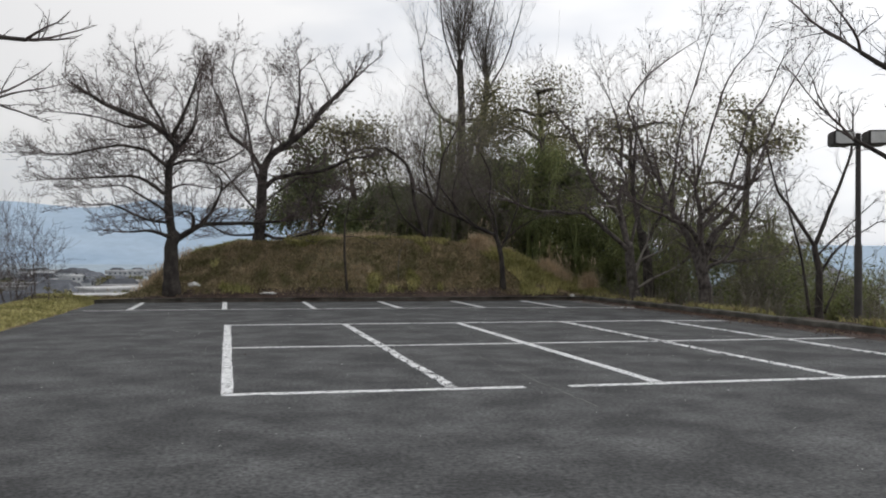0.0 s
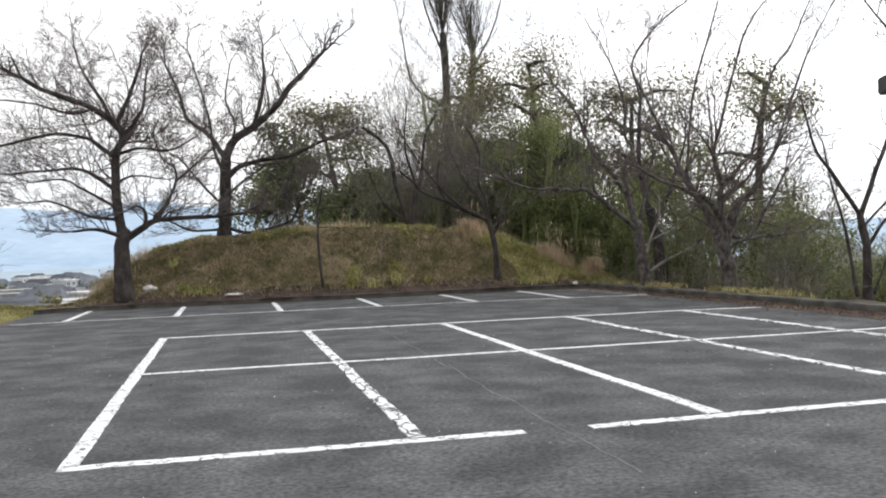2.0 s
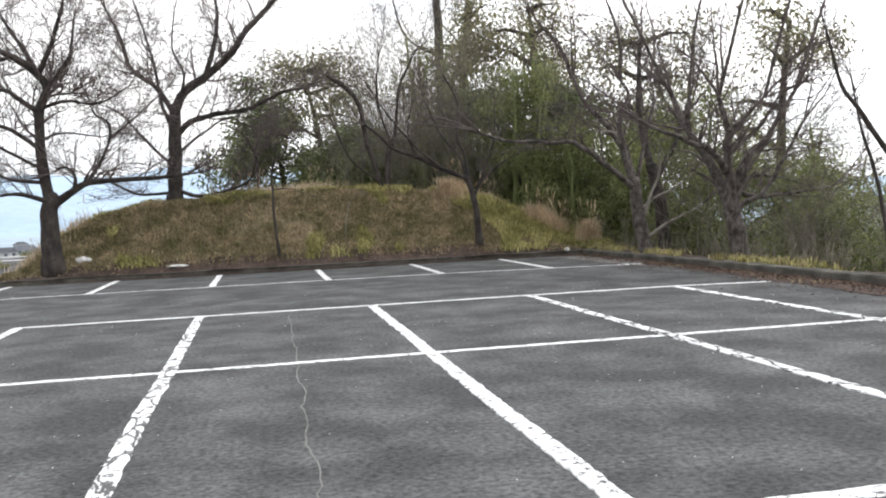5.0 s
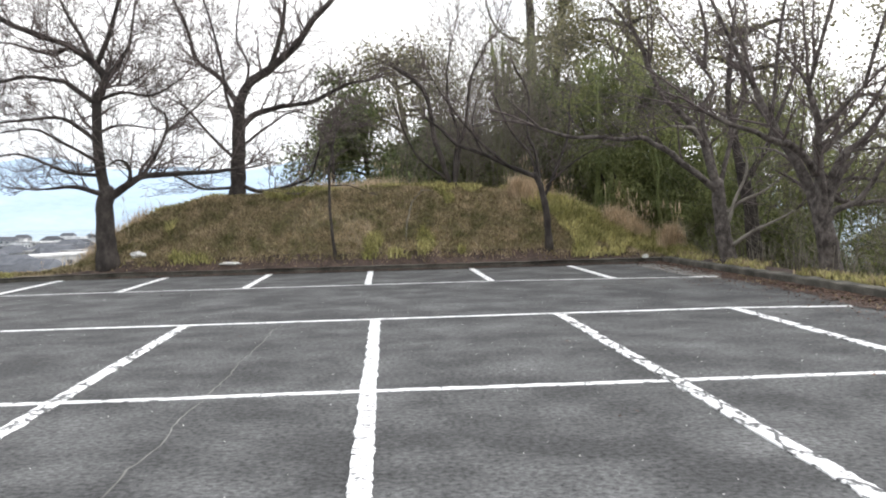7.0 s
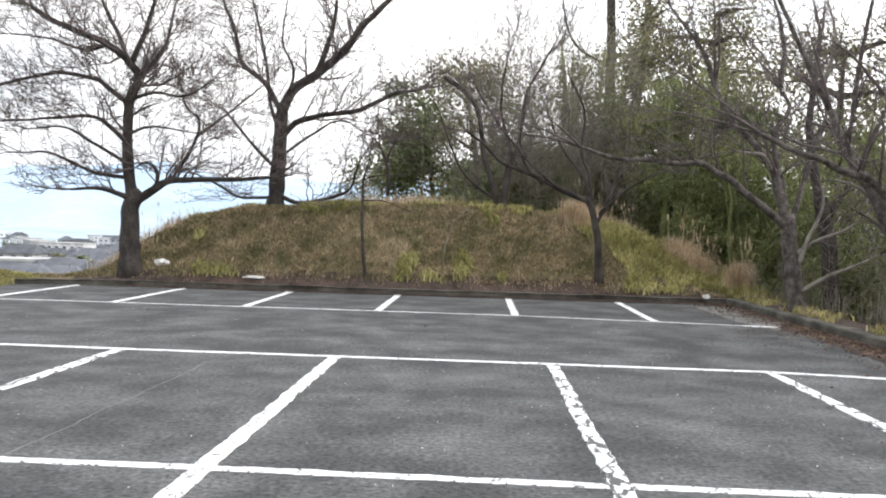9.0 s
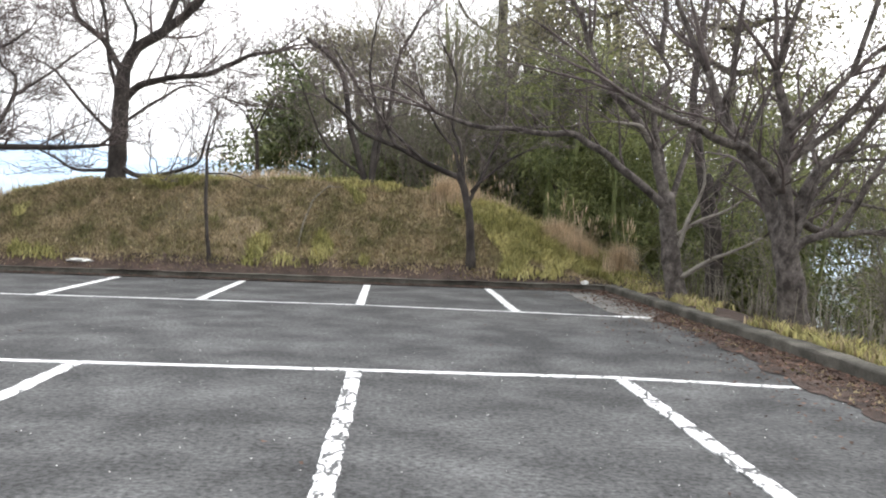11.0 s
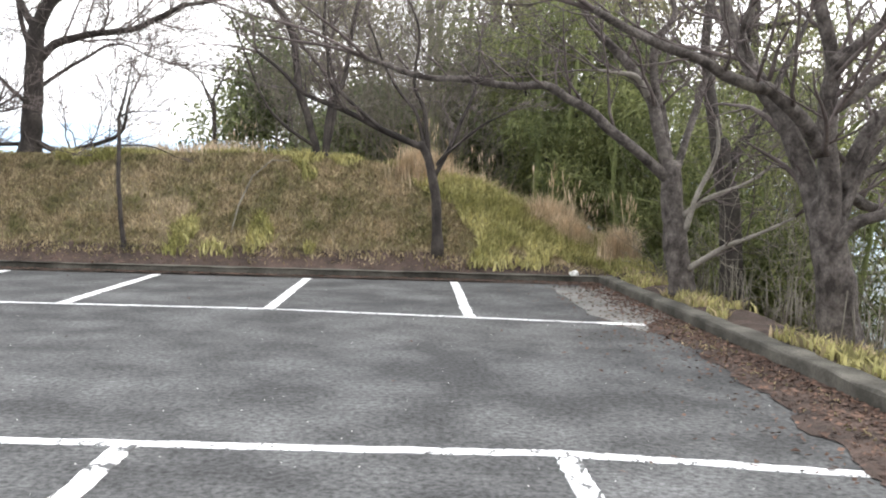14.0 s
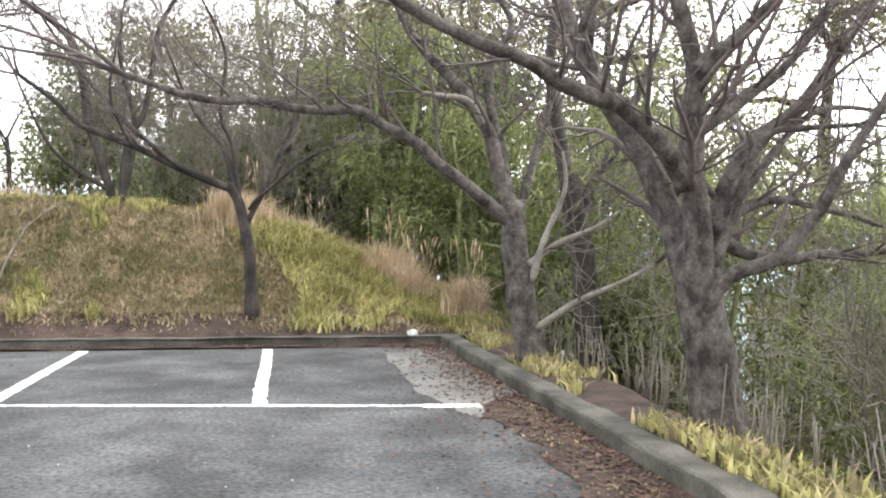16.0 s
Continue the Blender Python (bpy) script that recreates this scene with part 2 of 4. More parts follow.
MOUND_Z = (0.0, 0.25, 0.95, 1.6, 1.95, 2.05, 2.12, 2.05, 1.95, 1.55, 1.05, 0.5, 0.0)


def height(x, y):
    if LOT_W - 0.05 < x < LOT_E + 0.1 and LOT_S < y < LOT_N + 0.1:
        return -0.04
    z = 0.0
    front = smoothstep(20.4, 23.1, y)
    front = 0.5 * front + 0.5 * min(1, max(0, (y - 20.5) / 2.4))
    z += float(np.interp(x, MOUND_X, MOUND_Z)) * front * (1 - smoothstep(25.5, 31.0, y))
    z += 0.12 * smoothstep(LOT_E, LOT_E + 0.2, x) * smoothstep(16.5, 13.2, x) + 0.1 * smoothstep(LOT_N, LOT_N + 0.2, y) * smoothstep(24, 21, y)
    east = max(0.0, x - 13.2)
    z -= 7.0 * (1 - math.exp(-east / 9.0))
    away = math.hypot(max(0.0, -6.3 - x), max(0.0, y - 21.2 - 26.0 * smoothstep(-4.0, 1.5, x)))
    z -= 13.0 * (1 - math.exp(-away / 30.0)) + 0.004 * min(away, 3000)
    if x < LOT_W:
        z += 0.10 * smoothstep(LOT_W, LOT_W - 1.2, x)
    near = max(abs(x - 4), abs(y - 15))
    if near < 60:
        z += 0.05 * noise.noise((x * 0.9, y * 0.9, 0.3)) + 0.025 * noise.noise((x * 3.1, y * 3.1, 4.3))
    elif near > 120:
        z += 1.2 * noise.noise((x * 0.006, y * 0.006, 1.7))
    return z


def spaced(lo, hi, step, far):
    """Even steps from lo to hi, then ever wider ones out to far on both sides."""
    inner = list(np.arange(lo, hi + step / 2, step))
    left, right, d = [], [], step
    while inner[0] - d > -far or not left:
        d *= 1.28
        left.append((left[-1] if left else inner[0]) - d)
        right.append((right[-1] if right else inner[-1]) + d)
        if right[-1] > far:
            break
    return left[::-1] + inner + right


gx, gy = spaced(-12, 20, 0.25, 4600), spaced(-2, 33, 0.25, 4600)
gx = sorted(gx + [LOT_W - 0.06, LOT_W, LOT_E + 0.11, LOT_E + 0.14])
gy = sorted(gy + [LOT_N + 0.11, LOT_N + 0.14, LOT_S - 0.1])
g_verts = [(x, y, height(x, y)) for y in gy for x in gx]
g_faces = [(j * len(gx) + i, j * len(gx) + i + 1, (j + 1) * len(gx) + i + 1, (j + 1) * len(gx) + i)
           for j in range(len(gy) - 1) for i in range(len(gx) - 1)]
ground = put("ground", g_verts, g_faces, EARTH, smooth=True)
ground.data.materials.append(VALLEY)
ground.data.materials.append(FAR_PLAIN)
ground.data.materials.append(SOIL)
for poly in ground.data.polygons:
    # ground beyond the bank switches to the haze-greyed valley colour
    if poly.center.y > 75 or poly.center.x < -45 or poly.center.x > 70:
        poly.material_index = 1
    # farthest ground gets the pale blue haze-coloured material
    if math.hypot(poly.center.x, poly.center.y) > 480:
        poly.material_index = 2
    if 20.2 < poly.center.y < 21.0 and -3.5 < poly.center.x < 12.4 or 12.3 < poly.center.x < 14.0 and -30 < poly.center.y < 20.5:
        poly.material_index = 3
tagged(ground, "rough earth bank and valley floor with thin grass", "ground", kind="structure")

# the car park's asphalt, a slab with a slightly ragged west edge
lot_v, lot_f = [], []
rows_y = list(np.arange(LOT_S, LOT_N + 0.01, 0.45))
for y in rows_y:
    w = LOT_W + 0.18 * noise.noise((0, y * 0.7, 0)) + 0.1 * noise.noise((3, y * 2.7, 0)) - (0.25 * (9 - y) * 0.2 if y < 9 else 0)
    for x in (w, 0, 6, LOT_E):
        lot_v.append((x, y, 0.0))
    lot_v.append((w - 0.05, y, -0.08))
for j in range(len(rows_y) - 1):
    a, b = j * 5, (j + 1) * 5
    lot_f += [(a + i, a + i + 1, b + i + 1, b + i) for i in range(3)] + [(a + 4, a, b, b + 4)]
lot = put("pavement", lot_v, lot_f, ASPHALT)
tagged(lot, "weathered dark grey asphalt of the car park", "asphalt", kind="structure")


# ---- painted lines ----
def line(a, b, width, mat, seed, label, top=0.005):
    """A strip of road paint with uneven edges and a little thickness."""
    a, b = Vector((*a, 0)), Vector((*b, 0))
    d = (b - a).normalized()
    s = Vector((-d.y, d.x, 0))
    n = max(2, int((b - a).length / 0.06))
    verts, faces = [], []
    for i in range(n + 1):
        p = a + (b - a) * i / n
        k = i * 0.06
        e1 = width / 2 + 0.02 * noise.noise((k * 4, seed, 0)) + 0.014 * noise.noise((k * 16, seed, 3))
        e2 = width / 2 + 0.02 * noise.noise((k * 4, seed, 7)) + 0.014 * noise.noise((k * 16, seed, 9))
        p = p + s * 0.02 * noise.noise((k * 0.5, seed, 5))
        for w, z in ((-e1 - 0.004, 0.0005), (-e1, top), (e2, top), (e2 + 0.004, 0.0005)):
            verts.append((p.x + s.x * w, p.y + s.y * w, z))
        if i:
            o = (i - 1) * 4
            faces += [(o + c, o + c + 1, o + c + 5, o + c + 4) for c in range(3)]
    ob = put("painted_line", verts, faces, mat)
    return tagged(ob, label, "road marking", "bay lines")


ROW_N, ROW_M, ROW_T, ROW_F = 0.0, 4.92, 9.84, 15.75
LW = "worn white painted line on the asphalt"
LC = "white painted line cracked and flaking off the asphalt"
line((0.05, ROW_N - 0.05), (3.42, ROW_N - 0.08), 0.13, PAINT, 1, LW)
line((3.95, ROW_N - 0.1), (9.2, ROW_N), 0.13, PAINT, 2, LW)
line((9.6, ROW_N), (12.0, ROW_N), 0.13, PAINT, 2.5, LW)
line((0.05, ROW_M), (11.6, ROW_M), 0.10, PAINT, 3, LW)
line((-0.05, ROW_T), (9.97, ROW_T), 0.105, PAINT, 4, LW)
line((9.97, ROW_T), (11.65, ROW_T - 0.28), 0.105, PAINT, 4.5, LW)
line((-4.0, ROW_F - 0.25), (-1.6, ROW_F), 0.08, PAINT_THIN, 5, "thin faded white line on the asphalt")
line((-1.6, ROW_F), (7.2, ROW_F), 0.09, PAINT_THIN, 6, "thin faded white line on the asphalt")
line((7.2, ROW_F), (11.2, ROW_F - 0.5), 0.09, PAINT_THIN, 6.5, "thin faded white line on the asphalt")
line((11.2, ROW_F - 0.52), (11.98, ROW_F - 0.6), 0.17, PAINT, 7, "short thick white line on a concrete patch")
for i, (x, x2) in enumerate(((0.11, -0.1), (2.6, 2.42), (5.1, 4.98), (7.66, 7.51), (10.1, 9.98))):
    m = PAINT_CRACKED if i in (1, 3, 4) else PAINT
    line((x, ROW_N), (x2, ROW_T), 0.128, m, 10 + i, LC if m is PAINT_CRACKED else LW, 0.01)
for i, (x, y) in enumerate(((-2.85, ROW_F), (-0.32, ROW_F), (2.2, ROW_F), (4.7, ROW_F), (7.23, ROW_F - 0.02), (9.7, ROW_F - 0.32))):
    line((x, y), (x - 0.07, 19.75), 0.13, PAINT, 20 + i, LW, 0.01)


# ---- ragged overlays ----
def blot(name, outline, z, mat, label, category, step=0.09, wobble=0.2, seed=0.0):
    """A thin flat patch with an uneven edge; the outline is walked in small steps."""
    pts = []
    for (ax, ay), (bx, by) in zip(outline, outline[1:] + outline[:1]):
        n = max(1, int(math.hypot(bx - ax, by - ay) / step))
        for i in range(n):
            x, y = ax + (bx - ax) * i / n, ay + (by - ay) * i / n
            pts.append((x + wobble * noise.noise((x * 1.6, y * 1.6, seed)) + 0.35 * wobble * noise.noise((x * 8, y * 8, seed)), y + wobble * noise.noise((x * 2.3, y * 2.3, seed + 5)), z))
    bm = bmesh.new()
    bm.faces.new([bm.verts.new(p) for p in pts])
    bmesh.ops.triangulate(bm, faces=bm.faces)
    me = bpy.data.meshes.new(name)
    bm.to_mesh(me)
    bm.free()
    me.materials.append(mat)
    return tagged(new(name, me), label, category, kind="structure")


blot("concrete_patch", [(11.2, 19.4), (12.3, 19.7), (12.3, 16.3), (12.15, 15.0), (11.6, 14.6), (11.25, 16.1)], 0.004, PATCH, "pale broken concrete patch in the asphalt corner", "pavement", wobble=0.08)
blot("litter_strip", [(11.75, 15.2), (12.45, 16.2), (12.45, -6.0), (11.5, -6.0), (11.5, 5.0), (11.6, 9.0), (11.75, 12.0)], 0.008, SOIL, "strip of dark soil and rotted leaves along the kerb", "soil", seed=2.0)
blot("litter_strip", [(-2.2, 20.24), (12.3, 20.24), (12.3, 19.7), (11.0, 19.98), (4.0, 20.04), (-2.2, 19.95)], 0.008, SOIL, "thin strip of dark soil along the kerb", "soil", seed=4.0)


# ---- kerbs ----
def kerb(name, points, width, tall, label):
    """A cast concrete kerb with rounded, uneven edges along a line."""
    prof = [(0, -0.1), (0, tall - 0.03), (0.012, tall - 0.008), (0.035, tall), (width - 0.035, tall), (width - 0.01, tall - 0.01), (width, tall - 0.035), (width, -0.1)]
    path = []
    for (ax, ay), (bx, by) in zip(points, points[1:]):
        n = max(1, int(math.hypot(bx - ax, by - ay) / 0.15))
        path += [Vector((ax + (bx - ax) * i / n, ay + (by - ay) * i / n, 0)) for i in range(n)]
    path.append(Vector((*points[-1], 0)))
    verts, faces = [], []
    for i, p in enumerate(path):
        d = (path[min(i + 1, len(path) - 1)] - path[max(i - 1, 0)]).normalized()
        s = Vector((d.y, -d.x, 0))
        for k, (u, w) in enumerate(prof):
            wob = 0.018 * noise.noise((p.x * 1.9, p.y * 1.9, k * 0.8)) + 0.01 * noise.noise((p.x * 7, p.y * 7, k * 1.7))
            q = p + s * (u + wob)
            verts.append((q.x, q.y, w + (wob if w > 0 else 0)))
    m = len(prof)
    for i in range(len(path) - 1):
        faces += [(i * m + k, i * m + k + 1, (i + 1) * m + k + 1, (i + 1) * m + k) for k in range(m - 1)]
    faces += [tuple(range(m)), tuple(range((len(path) - 1) * m, len(path) * m))]
    ob = put(name, verts, faces, KERB)
    return tagged(ob, label, "kerb", kind="structure")


kerb("kerb", [(12.16, 20.2), (12.2, 18.0), (12.31, 14.6), (12.4, 12.0), (12.46, 6.0), (12.5, 0.0), (12.6, -12.0)][::-1], 0.27, 0.14, "weathered mossy concrete kerb along the bank")
kerb("kerb", [(-4.3, 19.5), (-3.2, 20.05), (-1.9, 20.26), (12.6, 20.26)], -0.16, 0.115, "low dark concrete kerb below the grassy mound")

# ---- limbs of the bare trees ----
CHERRY_EDGE = [  # radius, then the way points of each limb
    (0.205, (13.24, 13.30, -0.04), (13.13, 13.30, 0.43), (13.05, 13.30, 0.82), (12.98, 13.30, 1.24), (12.96, 13.30, 1.45)),
    (0.135, (13.01, 13.30, 1.11), (12.94, 13.39, 1.36), (12.86, 13.47, 1.66), (12.71, 13.56, 2.10), (12.44, 13.64, 2.58), (12.26, 13.73, 2.94), (12.15, 13.81, 3.26), (12.04, 13.90, 3.59)),
    (0.120, (12.99, 13.25, 1.07), (12.94, 13.22, 1.66), (12.89, 13.20, 2.07), (12.86, 13.18, 2.48), (12.88, 13.15, 2.79), (12.76, 13.12, 3.20), (12.68, 13.10, 3.52)),
    (0.080, (12.84, 13.20, 1.95), (12.69, 13.09, 2.12), (12.51, 12.98, 2.28), (12.22, 12.87, 2.48), (12.02, 12.76, 2.49), (11.75, 12.64, 2.55), (11.49, 12.53, 2.66), (11.14, 12.42, 2.75), (10.74, 12.31, 2.89), (10.46, 12.20, 2.98)),
    (0.070, (12.86, 13.10, 2.76), (13.08, 13.03, 2.95), (13.31, 12.97, 3.19), (13.57, 12.90, 3.43)),
    (0.065, (12.93, 13.20, 2.36), (13.08, 13.24, 2.45), (13.35, 13.28, 2.60), (13.65, 13.32, 2.83), (13.95, 13.36, 3.19), (14.21, 13.40, 3.52)),
    (0.095, (13.04, 13.30, 1.24), (13.18, 13.37, 1.54), (13.28, 13.44, 1.97), (13.48, 13.51, 2.29), (13.90, 13.59, 2.57), (14.29, 13.66, 2.96), (14.58, 13.73, 3.36), (14.83, 13.80, 3.67)),
    (0.070, (13.03, 13.40, 1.69), (13.24, 13.53, 1.62), (13.52, 13.67, 1.49), (13.94, 13.80, 1.40), (14.43, 13.93, 1.44), (15.09, 14.07, 1.49), (15.93, 14.20, 1.56)),
    (0.065, (12.99, 13.20, 0.99), (13.12, 13.07, 1.29), (13.44, 12.93, 1.44), (13.65, 12.80, 1.74), (13.74, 12.67, 2.05), (13.97, 12.53, 2.54), (14.17, 12.40, 2.94)),
    (0.050, (13.11, 13.30, 1.62), (13.50, 13.45, 1.82), (13.87, 13.60, 1.86), (14.41, 13.75, 1.80), (14.97, 13.90, 1.69)),
    (0.045, (13.06, 13.20, 1.37), (13.19, 13.12, 1.74), (13.36, 13.05, 2.27), (13.63, 12.97, 2.35), (14.02, 12.90, 2.40)),
    (0.040, (13.23, 13.30, 1.75), (13.54, 13.45, 2.06), (14.01, 13.60, 2.53), (14.50, 13.75, 2.66), (14.96, 13.90, 2.65)),
    (0.050, (12.32, 13.90, 2.98), (12.21, 14.15, 3.25), (12.11, 14.40, 3.60)),
    (0.050, (12.35, 13.70, 2.76), (12.16, 13.55, 3.11), (12.19, 13.40, 3.33)),
    (0.038, (12.04, 13.90, 3.55), (11.36, 14.00, 5.06), (11.10, 14.13, 5.97), (11.99, 14.27, 7.06), (13.44, 14.40, 8.05)),
    (0.038, (12.25, 13.70, 2.93), (12.50, 13.70, 5.01), (12.89, 13.55, 6.46), (13.19, 13.40, 7.60)),
    (0.038, (12.68, 13.10, 3.52), (13.36, 13.00, 5.91), (13.69, 12.90, 6.75), (14.28, 12.80, 7.47)),
    (0.038, (14.83, 13.80, 3.67), (15.77, 13.90, 5.82), (16.27, 14.05, 6.64), (16.87, 14.20, 7.47)),
    (0.038, (13.57, 12.90, 3.43), (14.18, 12.80, 5.44), (14.61, 12.65, 6.13), (15.04, 12.50, 7.12)),
]
CHERRY_BANK = [  # radius, then the way points of each limb
    (0.185, (12.78, 17.20, 0.10), (12.65, 17.20, 0.80), (12.58, 17.20, 1.40), (12.51, 17.20, 1.93)),
    (0.085, (12.53, 17.20, 1.73), (12.24, 17.08, 1.95), (11.76, 16.96, 2.29), (11.35, 16.83, 2.59), (11.02, 16.71, 2.78), (10.71, 16.59, 2.92), (10.22, 16.47, 2.88), (9.59, 16.34, 2.92), (8.94, 16.22, 2.97), (8.36, 16.10, 3.15)),
    (0.100, (12.51, 17.20, 1.83), (12.34, 17.23, 2.46), (12.18, 17.27, 2.92), (11.81, 17.30, 3.44), (11.48, 17.33, 3.76), (11.24, 17.37, 4.16), (11.08, 17.40, 4.55)),
    (0.085, (12.51, 17.20, 1.86), (12.38, 17.28, 2.66), (12.30, 17.36, 3.13), (12.30, 17.44, 3.69), (12.57, 17.52, 4.12), (12.41, 17.60, 4.55)),
    (0.045, (12.73, 17.10, 1.07), (12.87, 17.00, 1.60), (13.07, 16.90, 2.18), (13.00, 16.80, 2.56)),
    (0.045, (12.69, 17.10, 1.27), (13.05, 17.07, 1.53), (13.52, 17.03, 1.74), (13.99, 17.00, 2.10)),
    (0.050, (12.77, 17.10, 0.51), (13.16, 16.93, 0.81), (13.57, 16.77, 1.02), (14.04, 16.60, 1.28)),
    (0.060, (12.60, 17.30, 1.80), (12.88, 17.48, 2.62), (13.14, 17.65, 3.35), (13.41, 17.82, 3.95), (13.38, 18.00, 4.64)),
    (0.050, (12.16, 17.20, 2.91), (11.97, 17.10, 3.15), (11.69, 17.00, 3.19), (11.39, 16.90, 3.19)),
    (0.060, (11.08, 17.40, 4.55), (10.80, 17.50, 5.30), (10.20, 17.60, 6.10)),
    (0.060, (12.41, 17.60, 4.55), (12.50, 17.80, 5.60), (12.20, 18.00, 6.80)),
    (0.050, (13.39, 18.00, 4.64), (13.70, 18.30, 5.60), (13.60, 18.50, 6.60)),
]
SAPLING = [  # radius, then the way points of each limb
    (0.100, (9.35, 21.00, 0.56), (9.29, 21.00, 1.47), (9.17, 21.00, 2.01), (9.02, 21.00, 2.39)),
    (0.065, (9.05, 21.00, 2.31), (8.33, 20.88, 2.59), (7.64, 20.76, 2.91), (6.96, 20.64, 3.15), (6.55, 20.52, 3.53), (6.14, 20.40, 3.85)),
    (0.040, (8.32, 20.80, 2.59), (7.63, 20.73, 3.17), (7.15, 20.65, 3.69), (6.66, 20.57, 4.34), (6.24, 20.50, 4.99)),
    (0.045, (9.09, 21.00, 2.28), (8.88, 21.10, 2.96), (8.46, 21.20, 3.50), (8.03, 21.30, 4.47)),
    (0.045, (9.16, 21.00, 2.08), (9.04, 21.05, 2.96), (8.86, 21.10, 3.50), (8.91, 21.15, 4.46), (8.55, 21.20, 5.29)),
    (0.045, (9.27, 21.00, 1.81), (9.63, 21.10, 2.57), (9.96, 21.20, 3.40), (10.02, 21.30, 4.23)),
    (0.035, (9.30, 21.00, 2.01), (9.48, 20.87, 2.22), (10.05, 20.73, 2.70), (10.54, 20.60, 2.97)),
    (0.030, (7.64, 20.70, 2.90), (7.35, 20.55, 3.55), (7.45, 20.40, 4.33)),
]
CHERRY_CORNER = [  # radius, then the way points of each limb
    (0.270, (-2.14, 20.90, 0.34), (-2.18, 20.90, 1.43), (-2.08, 20.90, 2.20)),
    (0.150, (-2.10, 20.90, 1.99), (-2.24, 20.90, 2.82), (-2.28, 20.90, 3.66), (-2.24, 20.90, 4.49), (-2.04, 20.90, 5.05), (-2.29, 20.90, 5.46), (-2.84, 20.90, 5.87), (-3.99, 20.90, 6.34), (-4.72, 20.90, 6.74)),
    (0.070, (-2.08, 20.90, 4.98), (-1.56, 21.10, 5.72), (-1.44, 21.30, 6.25), (-1.38, 21.50, 7.01)),
    (0.075, (-2.23, 20.90, 5.39), (-1.85, 20.73, 6.12), (-1.52, 20.57, 6.90), (-1.33, 20.40, 7.40)),
    (0.060, (-2.29, 20.90, 5.46), (-2.71, 21.07, 6.32), (-3.16, 21.23, 7.06), (-3.39, 21.40, 7.81)),
    (0.070, (-2.24, 20.90, 4.42), (-2.74, 20.72, 4.80), (-3.01, 20.54, 4.97), (-3.84, 20.36, 5.06), (-5.13, 20.18, 4.74), (-5.86, 20.00, 4.69)),
    (0.065, (-2.31, 20.90, 3.49), (-2.83, 21.12, 3.88), (-3.44, 21.35, 4.18), (-4.58, 21.57, 4.11), (-6.05, 21.80, 4.04)),
    (0.075, (-2.18, 20.80, 2.12), (-2.77, 20.60, 2.31), (-3.45, 20.40, 2.28)),
    (0.055, (-2.29, 20.90, 2.61), (-2.70, 20.73, 2.66), (-3.18, 20.55, 2.78), (-3.95, 20.38, 3.15), (-4.55, 20.20, 3.12)),
    (0.110, (-2.08, 20.90, 1.99), (-1.54, 20.85, 2.35), (-1.03, 20.80, 2.57), (0.25, 20.75, 2.62), (1.38, 20.70, 2.69)),
    (0.060, (-1.80, 20.80, 2.20), (-1.46, 20.75, 2.48), (-1.48, 20.70, 2.85), (-1.71, 20.65, 2.98), (-1.91, 20.60, 2.86)),
    (0.050, (-1.17, 20.80, 2.50), (-0.81, 20.94, 3.14), (-0.59, 21.08, 3.71), (-0.64, 21.22, 4.15), (-0.99, 21.36, 4.44), (-1.19, 21.50, 5.03)),
    (0.040, (-0.59, 21.10, 3.71), (-0.02, 21.50, 4.27), (0.87, 21.90, 5.13)),
    (0.045, (-2.28, 20.90, 3.68), (-1.80, 21.25, 3.92), (-0.91, 21.60, 3.83)),
    (0.050, (-2.21, 20.90, 4.52), (-1.58, 20.67, 4.67), (-0.66, 20.43, 4.59), (0.10, 20.20, 4.96)),
    (0.045, (-2.28, 20.90, 2.96), (-3.10, 20.63, 3.47), (-3.68, 20.37, 3.77), (-4.37, 20.10, 3.66)),
    (0.050, (-2.84, 20.90, 5.87), (-3.55, 21.20, 5.78), (-4.58, 21.50, 6.11), (-5.79, 21.80, 6.30)),
]
